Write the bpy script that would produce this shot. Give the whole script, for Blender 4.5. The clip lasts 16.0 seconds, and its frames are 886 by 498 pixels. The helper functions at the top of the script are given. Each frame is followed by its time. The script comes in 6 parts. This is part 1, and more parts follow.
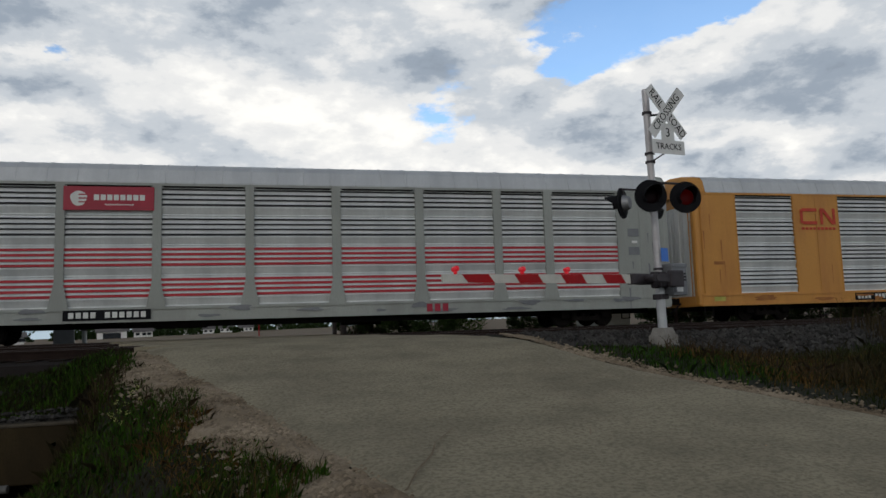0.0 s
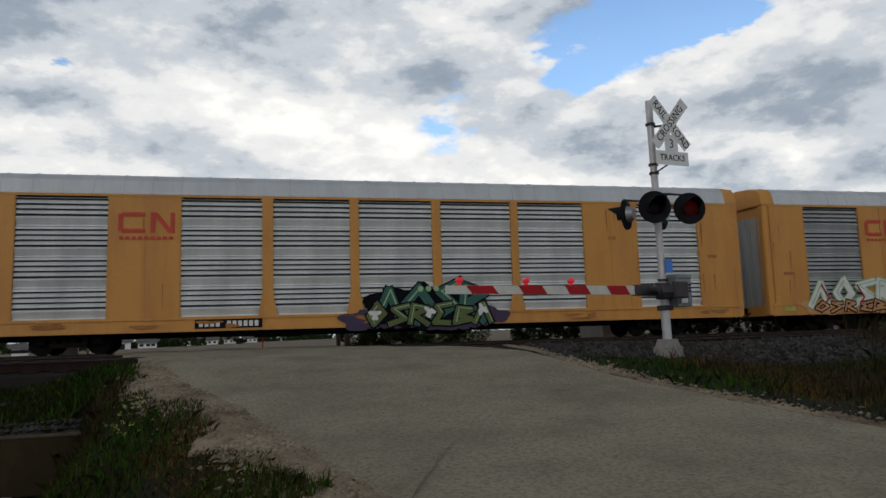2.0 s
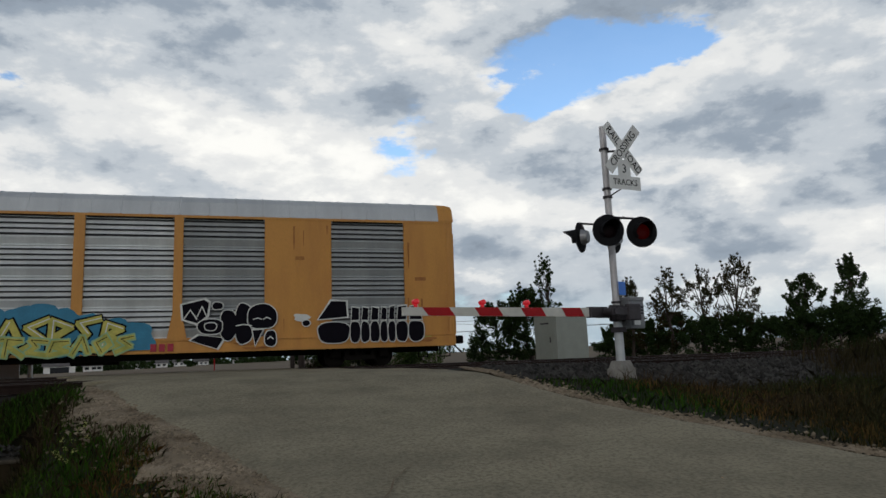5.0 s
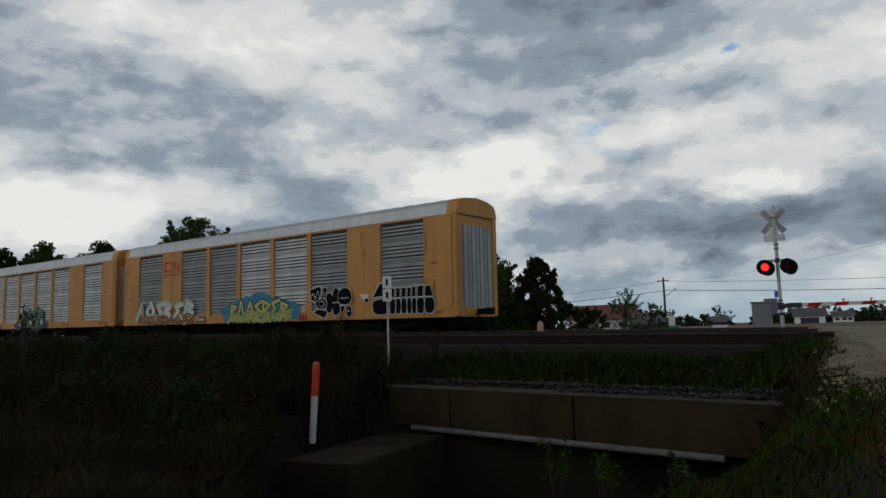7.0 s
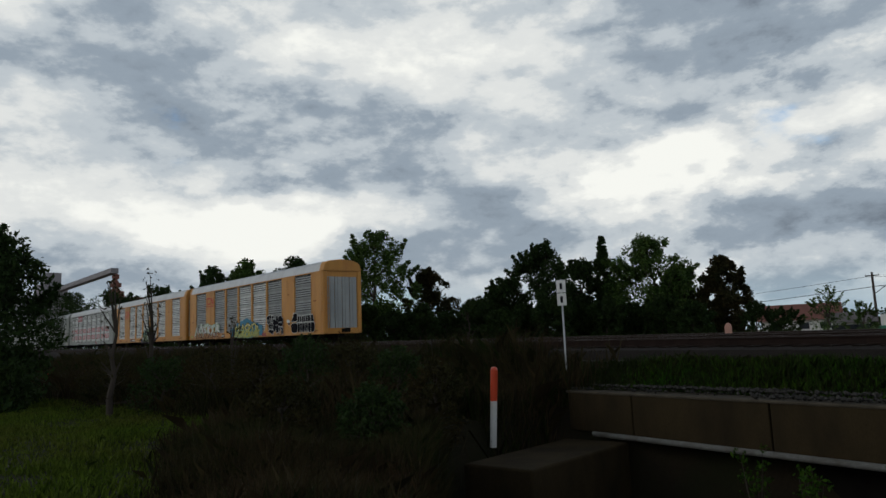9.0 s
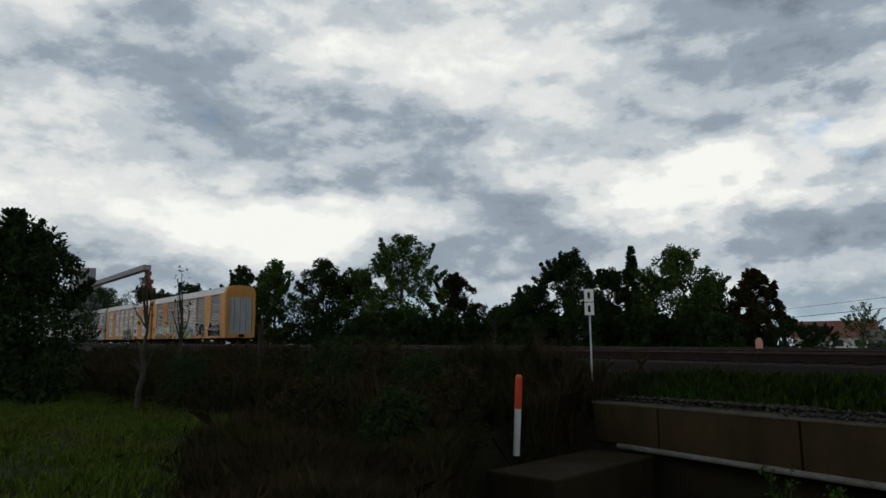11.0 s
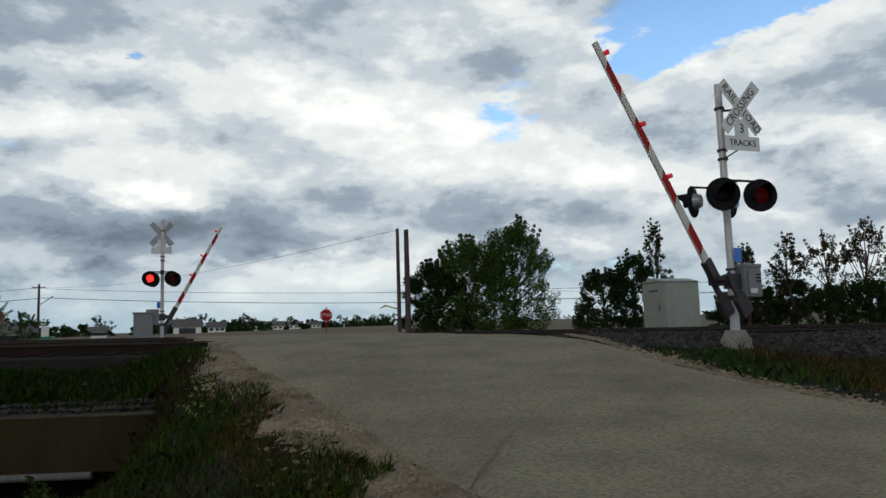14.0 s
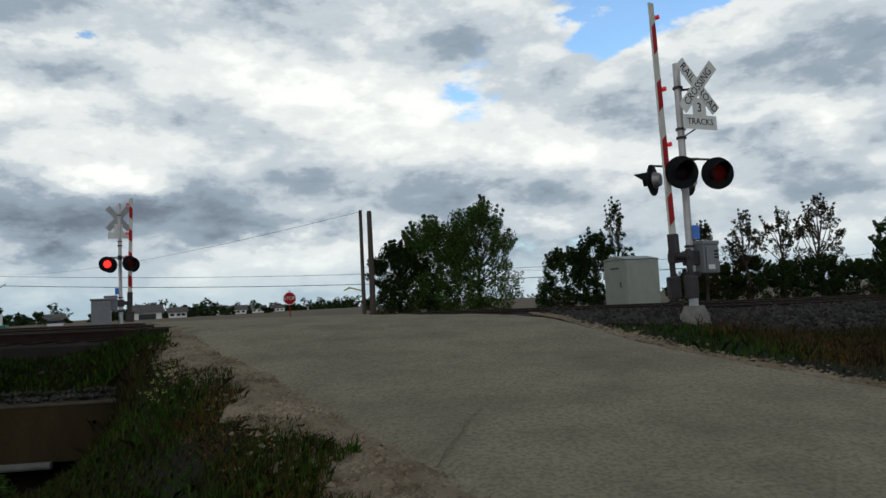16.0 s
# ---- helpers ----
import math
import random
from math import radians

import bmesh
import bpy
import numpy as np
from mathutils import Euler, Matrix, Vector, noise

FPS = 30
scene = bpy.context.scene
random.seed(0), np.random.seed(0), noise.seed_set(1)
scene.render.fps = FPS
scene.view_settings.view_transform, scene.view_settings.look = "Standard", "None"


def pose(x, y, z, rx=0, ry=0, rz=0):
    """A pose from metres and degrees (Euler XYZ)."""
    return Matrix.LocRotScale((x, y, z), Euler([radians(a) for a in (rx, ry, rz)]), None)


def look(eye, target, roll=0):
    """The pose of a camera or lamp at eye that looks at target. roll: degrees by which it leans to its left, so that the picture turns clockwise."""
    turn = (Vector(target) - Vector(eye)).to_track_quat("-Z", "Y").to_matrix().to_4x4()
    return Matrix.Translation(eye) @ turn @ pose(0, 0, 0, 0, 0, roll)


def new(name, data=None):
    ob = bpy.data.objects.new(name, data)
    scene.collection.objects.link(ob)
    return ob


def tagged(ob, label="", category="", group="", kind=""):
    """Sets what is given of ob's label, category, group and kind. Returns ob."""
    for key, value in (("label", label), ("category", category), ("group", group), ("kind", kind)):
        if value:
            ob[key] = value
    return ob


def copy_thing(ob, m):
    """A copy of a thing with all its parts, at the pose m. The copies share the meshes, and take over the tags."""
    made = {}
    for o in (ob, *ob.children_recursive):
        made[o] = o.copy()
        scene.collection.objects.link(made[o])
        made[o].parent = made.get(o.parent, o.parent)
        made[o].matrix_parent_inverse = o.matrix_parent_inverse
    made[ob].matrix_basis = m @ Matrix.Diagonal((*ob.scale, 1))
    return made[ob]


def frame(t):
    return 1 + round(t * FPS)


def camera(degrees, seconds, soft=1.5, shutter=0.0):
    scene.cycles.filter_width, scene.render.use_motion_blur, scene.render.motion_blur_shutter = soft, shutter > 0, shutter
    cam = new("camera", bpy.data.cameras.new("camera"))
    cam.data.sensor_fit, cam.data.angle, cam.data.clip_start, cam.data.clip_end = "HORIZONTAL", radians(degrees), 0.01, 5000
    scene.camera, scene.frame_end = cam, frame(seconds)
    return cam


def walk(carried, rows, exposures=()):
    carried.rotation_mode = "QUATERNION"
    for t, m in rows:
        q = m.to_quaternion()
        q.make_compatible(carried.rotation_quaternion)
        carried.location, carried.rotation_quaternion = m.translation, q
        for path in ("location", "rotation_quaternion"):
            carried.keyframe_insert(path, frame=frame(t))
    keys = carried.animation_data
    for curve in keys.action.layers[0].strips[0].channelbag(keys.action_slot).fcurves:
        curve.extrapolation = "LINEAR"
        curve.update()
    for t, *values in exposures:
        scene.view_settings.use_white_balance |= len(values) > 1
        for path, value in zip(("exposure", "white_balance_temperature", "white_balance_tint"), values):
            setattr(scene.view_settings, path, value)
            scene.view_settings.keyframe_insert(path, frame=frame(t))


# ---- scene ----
cam = camera(63.77, 16.0)
# seconds, yaw, pitch, roll of the hand-held camera, which turns on the spot
PATH = [
    (0.0, -16.20, 5.78, 2.54),
    (0.5, -16.35, 5.84, 2.86),
    (1.0, -16.35, 6.28, 2.94),
    (1.5, -15.90, 6.82, 2.90),
    (2.0, -15.89, 6.69, 2.51),
    (2.5, -17.68, 6.87, 2.78),
    (3.0, -24.44, 7.18, 2.57),
    (3.2, -28.02, 7.59, 2.98),
    (5.5, -10.28, 7.88, 2.05),
    (6.0, 7.07, 6.65, 2.64),
    (6.2, 14.34, 5.83, 2.30),
    (6.5, 23.63, 5.94, 2.71),
    (7.0, 35.75, 6.59, 1.70),
    (7.5, 42.71, 6.18, 1.14),
    (8.0, 47.12, 6.39, 1.18),
    (8.5, 49.44, 6.81, 2.56),
    (9.0, 49.74, 7.50, 2.41),
    (9.2, 49.64, 7.81, 1.55),
    (11.5, 51.88, 8.00, 0.67),
    (12.0, 33.80, 8.39, 0.54),
    (12.5, -3.39, 7.03, -0.43),
    (13.0, -11.11, 6.27, 0.93),
    (13.5, -11.13, 7.59, 1.11),
    (14.0, -11.04, 5.90, 1.83),
    (14.5, -11.94, 5.82, 2.01),
    (15.0, -12.13, 5.21, 2.93),
    (15.5, -13.57, 4.86, 2.54),
    (16.0, -13.88, 4.24, 2.88),
]
EYE = (0.0, 0.0, 0.27)
# seconds, stops, kelvin, tint: the phone turns darker and greener as it swings to the brighter sky
LIGHT = ((0, 0.0, 6500, 9), (5.3, -0.08, 6450, 8), (6.0, -0.25, 6400, 7), (7, -0.35, 6400, 7), (9, -0.15, 6450, 6), (11.5, -0.15, 6450, 6), (12.5, 0.0, 6350, 5), (16, 0.0, 6350, 5))
walk(cam, [(t, pose(*EYE, 90 + b, c, a)) for t, a, b, c in PATH], LIGHT)

# ---------------------------------------------------------------- sky and light
def build_world():
    w = bpy.data.worlds.new("sky")
    scene.world = w
    w.use_nodes = True
    nt = w.node_tree
    N, L = nt.nodes, nt.links
    N.clear()

    def node(kind, **kw):
        n = N.new(kind)
        for k, v in kw.items():
            n.inputs[k].default_value = v
        return n

    def math_(op, a, b=None, clamp=False):
        n = N.new("ShaderNodeMath")
        n.operation, n.use_clamp = op, clamp
        for i, v in enumerate((a, b)):
            if v is None:
                continue
            if isinstance(v, (int, float)):
                n.inputs[i].default_value = v
            else:
                L.new(v, n.inputs[i])
        return n.outputs[0]

    def mix(fac, a, b):
        n = N.new("ShaderNodeMix")
        n.data_type = "RGBA"
        for s, v in ((n.inputs["Factor"], fac), (n.inputs["A"], a), (n.inputs["B"], b)):
            if isinstance(v, (int, float, tuple)):
                s.default_value = v
            else:
                L.new(v, s)
        return n.outputs["Result"]

    def ramp(v, *stops):
        n = N.new("ShaderNodeValToRGB")
        r = n.color_ramp
        r.interpolation = "EASE"
        while len(r.elements) < len(stops):
            r.elements.new(0.5)
        for e, (x, c) in zip(r.elements, stops):
            e.position, e.color = x, c if isinstance(c, tuple) else (c, c, c, 1)
        L.new(v, n.inputs[0])
        return n.outputs[0]

    way = N.new("ShaderNodeTexCoord").outputs["Generated"]
    nrm = N.new("ShaderNodeVectorMath")
    nrm.operation = "NORMALIZE"
    L.new(way, nrm.inputs[0])
    way = nrm.outputs[0]
    sep = N.new("ShaderNodeSeparateXYZ")
    L.new(way, sep.inputs[0])
    up = math_("MAXIMUM", sep.outputs["Z"], 0.0)
    # clouds lie flat: their billows are wider than high
    comb = N.new("ShaderNodeVectorMath")
    comb.operation = "MULTIPLY"
    L.new(way, comb.inputs[0])
    comb.inputs[1].default_value = (1.0, 1.0, 2.1)
    deck = comb.outputs[0]

    def noise_(scale, detail, rough, shift, warp=0.0):
        m = N.new("ShaderNodeMapping")
        m.inputs["Location"].default_value = shift
        L.new(deck, m.inputs["Vector"])
        n = N.new("ShaderNodeTexNoise")
        n.inputs["Scale"].default_value, n.inputs["Detail"].default_value = scale, detail
        n.inputs["Roughness"].default_value, n.inputs["Distortion"].default_value = rough, warp
        L.new(m.outputs[0], n.inputs["Vector"])
        return n.outputs["Fac"]

    # edges of banks and gaps are torn, not round
    tear = N.new("ShaderNodeTexNoise")
    tear.inputs["Scale"].default_value, tear.inputs["Detail"].default_value, tear.inputs["Roughness"].default_value = 7.0, 6.0, 0.6
    L.new(deck, tear.inputs["Vector"])
    drift = N.new("ShaderNodeVectorMath")
    drift.operation = "MULTIPLY_ADD"
    L.new(tear.outputs["Color"], drift.inputs[0])
    drift.inputs[1].default_value, drift.inputs[2].default_value = (0.26, 0.26, 0.13), (-0.13, -0.13, -0.065)
    shift_ = N.new("ShaderNodeVectorMath")
    shift_.operation = "ADD"
    L.new(way, shift_.inputs[0])
    L.new(drift.outputs[0], shift_.inputs[1])
    bent = shift_.outputs[0]

    def billow(scale, shift):
        """Heaped, cauliflower-like cloud tops."""
        m = N.new("ShaderNodeMapping")
        m.inputs["Location"].default_value = shift
        b2 = N.new("ShaderNodeVectorMath")
        b2.operation = "MULTIPLY"
        L.new(bent, b2.inputs[0])
        b2.inputs[1].default_value = (1.0, 1.0, 1.7)
        L.new(b2.outputs[0], m.inputs["Vector"])
        n = N.new("ShaderNodeTexVoronoi")
        n.feature, n.normalize = "F1", True
        n.inputs["Scale"].default_value, n.inputs["Detail"].default_value, n.inputs["Roughness"].default_value = scale, 4.0, 0.55
        L.new(m.outputs[0], n.inputs["Vector"])
        return math_("SUBTRACT", 1.0, n.outputs["Distance"])

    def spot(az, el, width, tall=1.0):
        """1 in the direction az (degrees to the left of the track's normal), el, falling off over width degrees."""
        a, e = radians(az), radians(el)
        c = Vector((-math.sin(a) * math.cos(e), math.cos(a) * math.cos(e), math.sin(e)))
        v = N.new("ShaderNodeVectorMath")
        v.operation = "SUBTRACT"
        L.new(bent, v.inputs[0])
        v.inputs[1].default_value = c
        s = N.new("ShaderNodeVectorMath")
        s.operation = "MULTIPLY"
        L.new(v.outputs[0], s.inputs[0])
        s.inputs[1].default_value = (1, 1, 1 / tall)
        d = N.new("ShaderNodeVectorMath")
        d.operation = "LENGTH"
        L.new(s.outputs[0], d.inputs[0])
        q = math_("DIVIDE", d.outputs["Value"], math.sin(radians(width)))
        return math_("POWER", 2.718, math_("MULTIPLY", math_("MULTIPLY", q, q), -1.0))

    def total(items):
        out = None
        for k, s in items:
            v = math_("MULTIPLY", s, k)
            out = v if out is None else math_("ADD", out, v)
        return out

    sky = N.new("ShaderNodeTexSky")
    sky.sky_type, sky.sun_disc = "NISHITA", False
    sky.sun_elevation, sky.sun_rotation = radians(22), radians(-144.5)
    sky.air_density, sky.dust_density, sky.ozone_density = 1.0, 0.2, 3.0
    blue = N.new("ShaderNodeVectorMath")
    blue.operation = "SCALE"
    blue.inputs["Scale"].default_value = 0.19
    L.new(sky.outputs[0], blue.inputs[0])

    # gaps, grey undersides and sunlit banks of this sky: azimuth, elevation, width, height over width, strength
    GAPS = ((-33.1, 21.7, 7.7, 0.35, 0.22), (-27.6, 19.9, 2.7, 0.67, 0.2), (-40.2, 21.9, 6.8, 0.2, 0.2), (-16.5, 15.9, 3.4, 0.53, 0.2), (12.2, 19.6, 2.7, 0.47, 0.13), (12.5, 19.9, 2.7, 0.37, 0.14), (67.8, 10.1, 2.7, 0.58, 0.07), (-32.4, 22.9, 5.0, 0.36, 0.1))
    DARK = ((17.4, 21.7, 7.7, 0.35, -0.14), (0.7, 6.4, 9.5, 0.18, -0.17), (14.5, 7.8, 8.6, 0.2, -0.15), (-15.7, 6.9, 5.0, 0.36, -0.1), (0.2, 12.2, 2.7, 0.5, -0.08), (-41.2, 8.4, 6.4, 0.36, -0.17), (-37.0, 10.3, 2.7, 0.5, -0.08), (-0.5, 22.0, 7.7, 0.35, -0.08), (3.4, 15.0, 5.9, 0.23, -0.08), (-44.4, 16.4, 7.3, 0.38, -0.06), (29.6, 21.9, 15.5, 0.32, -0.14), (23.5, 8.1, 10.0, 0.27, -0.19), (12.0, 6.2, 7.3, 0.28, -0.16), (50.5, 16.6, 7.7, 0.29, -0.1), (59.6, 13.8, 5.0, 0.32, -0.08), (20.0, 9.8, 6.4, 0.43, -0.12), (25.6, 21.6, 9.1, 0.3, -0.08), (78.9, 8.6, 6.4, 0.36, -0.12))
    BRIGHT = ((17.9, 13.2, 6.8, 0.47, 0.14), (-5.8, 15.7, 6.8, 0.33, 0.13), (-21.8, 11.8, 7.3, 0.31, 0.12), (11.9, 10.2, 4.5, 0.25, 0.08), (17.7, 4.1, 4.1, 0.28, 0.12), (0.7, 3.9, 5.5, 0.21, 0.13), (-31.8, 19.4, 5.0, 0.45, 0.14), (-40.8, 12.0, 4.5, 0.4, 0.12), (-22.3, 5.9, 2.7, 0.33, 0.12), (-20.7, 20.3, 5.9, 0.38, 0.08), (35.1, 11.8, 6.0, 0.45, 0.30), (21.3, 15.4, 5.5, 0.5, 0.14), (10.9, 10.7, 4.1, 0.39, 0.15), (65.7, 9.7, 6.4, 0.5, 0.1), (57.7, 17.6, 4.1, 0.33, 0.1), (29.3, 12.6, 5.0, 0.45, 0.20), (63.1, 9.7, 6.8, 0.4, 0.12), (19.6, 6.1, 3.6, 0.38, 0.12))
    off = (3.1, 1.7, 0.4)
    shape = noise_(3.2, 9, 0.52, off, 0.0)
    above = noise_(3.2, 9, 0.52, (off[0] + 0.02, off[1], off[2] + 0.085), 0.0)
    puff = noise_(9.0, 7, 0.55, (0.3, 5.2, 1.0), 0.0)
    puff_above = noise_(9.0, 7, 0.55, (0.3, 5.2, 1.045), 0.0)
    broad = noise_(1.6, 3, 0.5, (7.7, 2.2, 2.0), 0.2)
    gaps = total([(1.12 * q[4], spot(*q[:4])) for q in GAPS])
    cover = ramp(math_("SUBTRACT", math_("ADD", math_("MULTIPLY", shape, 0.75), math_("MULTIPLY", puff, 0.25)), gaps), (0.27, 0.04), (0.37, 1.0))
    # sunlit tops, grey undersides
    relief = math_("ADD", math_("MULTIPLY", math_("SUBTRACT", shape, above), 0.75), math_("MULTIPLY", math_("SUBTRACT", puff, puff_above), 0.30))
    relief = math_("ADD", relief, math_("MULTIPLY", math_("SUBTRACT", billow(6.5, (0.0, 0.0, 0.0)), billow(6.5, (0.02, 0.0, 0.05))), 0.34))
    tone = math_("ADD", math_("ADD", relief, math_("MULTIPLY", broad, 0.42)), math_("MULTIPLY", shape, 0.45))
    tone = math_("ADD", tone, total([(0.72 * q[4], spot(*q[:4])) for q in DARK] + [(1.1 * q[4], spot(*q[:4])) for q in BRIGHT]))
    # heavier cloud overhead, unseen: added to cut the light on the ground
    tone = math_("SUBTRACT", tone, ramp(up, (0.47, 0.0), (0.72, 0.46)))
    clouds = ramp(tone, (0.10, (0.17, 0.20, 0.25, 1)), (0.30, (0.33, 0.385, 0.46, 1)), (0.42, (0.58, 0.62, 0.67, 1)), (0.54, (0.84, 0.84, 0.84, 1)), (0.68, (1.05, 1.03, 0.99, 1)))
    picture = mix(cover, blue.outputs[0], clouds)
    # pale haze just over the horizon
    haze = ramp(up, (0.0, 1.0), (0.10, 0.0))
    picture = mix(math_("MULTIPLY", haze, 0.65), picture, (0.36, 0.50, 0.60, 1))
    bg = N.new("ShaderNodeBackground")
    bg.inputs["Strength"].default_value = 1.0
    L.new(picture, bg.inputs["Color"])
    L.new(bg.outputs[0], N.new("ShaderNodeOutputWorld").inputs["Surface"])


build_world()
sun = new("sun", bpy.data.lights.new("sun", "SUN"))
sun.data.energy, sun.data.angle, sun.data.color = 0.35, radians(20), (1.0, 0.94, 0.86)
sun.matrix_world = look((-50, -70, 35), (0, 0, 0))


# ---------------------------------------------------------------- materials
def material(name, color, rough=0.8, metal=0.0, vary=0.25, scale=3.0, grain=40.0, bump=0.3, second=None, patch=0.5, island=0.0,
             emit=None, spec=None, stretch=(1, 1, 1), each=0.0, thin=0.0):
    """Base colour with broad stains, fine grain and relief; second is the stain's colour."""
    m = bpy.data.materials.new(name)
    m.use_nodes = True
    nt = m.node_tree
    N, L = nt.nodes, nt.links
    b = N["Principled BSDF"]
    b.inputs["Roughness"].default_value, b.inputs["Metallic"].default_value = rough, metal
    if spec is not None:
        b.inputs["Specular IOR Level"].default_value = spec
    co = N.new("ShaderNodeTexCoord").outputs["Object"]
    mp = N.new("ShaderNodeMapping")
    mp.inputs["Scale"].default_value = stretch
    L.new(co, mp.inputs["Vector"])

    def nz(s, d):
        n = N.new("ShaderNodeTexNoise")
        n.inputs["Scale"].default_value, n.inputs["Detail"].default_value = s, d
        n.inputs["Roughness"].default_value = 0.6
        L.new(mp.outputs[0], n.inputs["Vector"])
        return n.outputs["Fac"]

    def mixn(fac, a, b_, mode="MIX"):
        n = N.new("ShaderNodeMix")
        n.data_type, n.blend_type = "RGBA", mode
        for s, v in ((n.inputs["Factor"], fac), (n.inputs["A"], a), (n.inputs["B"], b_)):
            if isinstance(v, (int, float, tuple)):
                s.default_value = v
            else:
                L.new(v, s)
        return n.outputs["Result"]

    def ramp(v, a, b_):
        n = N.new("ShaderNodeValToRGB")
        n.color_ramp.elements[0].position, n.color_ramp.elements[1].position = a, b_
        L.new(v, n.inputs[0])
        return n.outputs[0]

    big, small = nz(scale, 5), nz(grain, 3)
    c = (*color, 1)
    s2 = (*second, 1) if second else tuple(min(1, v * (1 - vary)) for v in color) + (1,)
    col = mixn(ramp(big, patch - 0.14, patch + 0.18), c, s2)
    dark = tuple(v * (1 - vary) for v in color) + (1,)
    col = mixn(ramp(small, 0.42, 0.68), col, mixn(0.5, col, dark))
    if island or each:
        src = N.new("ShaderNodeNewGeometry").outputs["Random Per Island"] if island else N.new("ShaderNodeObjectInfo").outputs["Random"]
        k = island or each
        h = N.new("ShaderNodeHueSaturation")
        v = N.new("ShaderNodeMapRange")
        v.inputs["To Min"].default_value, v.inputs["To Max"].default_value = 1 - k, 1 + k
        L.new(src, v.inputs["Value"])
        L.new(v.outputs[0], h.inputs["Value"])
        L.new(col, h.inputs["Color"])
        col = h.outputs[0]
    L.new(col, b.inputs["Base Color"])
    if bump:
        bp = N.new("ShaderNodeBump")
        bp.inputs["Strength"].default_value, bp.inputs["Distance"].default_value = bump, 0.01
        L.new(small, bp.inputs["Height"])
        L.new(bp.outputs[0], b.inputs["Normal"])
    if thin:
        tl = N.new("ShaderNodeBsdfTranslucent")
        L.new(col, tl.inputs["Color"])
        ms = N.new("ShaderNodeMixShader")
        ms.inputs[0].default_value = thin
        L.new(b.outputs[0], ms.inputs[1])
        L.new(tl.outputs[0], ms.inputs[2])
        L.new(ms.outputs[0], N["Material Output"].inputs["Surface"])
    if emit:
        b.inputs["Emission Color"].default_value = (*emit[:3], 1)
        b.inputs["Emission Strength"].default_value = emit[3]
    return m


M = {}
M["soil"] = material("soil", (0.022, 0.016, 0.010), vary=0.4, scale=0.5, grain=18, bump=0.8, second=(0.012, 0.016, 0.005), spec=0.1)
M["field"] = material("field", (0.17, 0.125, 0.08), vary=0.3, scale=0.05, grain=1.5, second=(0.13, 0.10, 0.06), spec=0.1)
M["asphalt"] = material("asphalt", (0.315, 0.274, 0.190), rough=0.95, vary=0.75, scale=0.9, grain=24, bump=1.0, second=(0.205, 0.176, 0.124), patch=0.53, spec=0.06)
M["gravel"] = material("gravel", (0.289, 0.23, 0.162), rough=0.95, vary=0.4, scale=1.5, grain=60, bump=0.9, second=(0.128, 0.0935, 0.0595), island=0.35, spec=0.1)
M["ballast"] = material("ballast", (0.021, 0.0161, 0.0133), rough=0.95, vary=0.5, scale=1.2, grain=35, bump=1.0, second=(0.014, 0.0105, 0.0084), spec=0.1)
M["stone"] = material("stone", (0.0527, 0.0501, 0.0464), rough=0.9, vary=0.4, scale=6, grain=60, bump=0.5, second=(0.0316, 0.028, 0.0242), island=0.6, spec=0.1)
M["tie"] = material("tie", (0.0225, 0.0165, 0.0128), rough=0.9, vary=0.4, scale=4, grain=30, bump=0.6, stretch=(1, 0.2, 1), each=0.3, spec=0.1)
M["rail"] = material("rail", (0.026, 0.016, 0.013), rough=0.8, metal=0.0, vary=0.4, scale=4, grain=50, spec=0.1)
M["railtop"] = material("railtop", (0.10, 0.09, 0.085), rough=0.5, metal=0.6, vary=0.3, scale=6, grain=80, bump=0.05)
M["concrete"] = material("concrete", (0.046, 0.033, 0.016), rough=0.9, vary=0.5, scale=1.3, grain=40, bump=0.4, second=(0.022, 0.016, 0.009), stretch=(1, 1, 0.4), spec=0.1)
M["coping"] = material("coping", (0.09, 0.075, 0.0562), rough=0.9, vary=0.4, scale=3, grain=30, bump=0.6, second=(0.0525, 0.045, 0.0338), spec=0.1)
M["concrete_grey"] = material("concrete_grey", (0.26, 0.245, 0.22), rough=0.9, vary=0.3, scale=4, grain=50, bump=0.4, second=(0.14, 0.125, 0.105))
M["galv"] = material("galv", (0.50, 0.51, 0.52), rough=0.5, metal=0.55, vary=0.2, scale=3, grain=40, bump=0.1, second=(0.40, 0.41, 0.42))
M["mastpaint"] = material("mastpaint", (0.52, 0.50, 0.50), rough=0.45, metal=0.4, vary=0.2, scale=4, grain=40, bump=0.1, second=(0.40, 0.37, 0.37))
M["black"] = material("black", (0.010, 0.010, 0.012), rough=0.8, vary=0.3, scale=5, grain=40, bump=0.1, spec=0.15)
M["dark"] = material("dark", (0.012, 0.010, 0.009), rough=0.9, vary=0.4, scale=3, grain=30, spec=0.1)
M["darksteel"] = material("darksteel", (0.06, 0.05, 0.055), rough=0.6, metal=0.4, vary=0.4, scale=4, grain=30)
M["greycase"] = material("greycase", (0.20, 0.205, 0.215), rough=0.5, metal=0.2, vary=0.2, scale=4, grain=40, bump=0.1)
M["white"] = material("white", (0.72, 0.72, 0.70), rough=0.5, vary=0.15, scale=3, grain=50, bump=0.05, second=(0.60, 0.59, 0.57))
M["armwhite"] = material("armwhite", (0.62, 0.60, 0.54), rough=0.6, vary=0.2, scale=4, grain=50, bump=0.05, second=(0.50, 0.48, 0.43))
M["red"] = material("red", (0.40, 0.012, 0.016), rough=0.6, vary=0.25, scale=4, grain=50, bump=0.05, second=(0.30, 0.012, 0.016), spec=0.15)
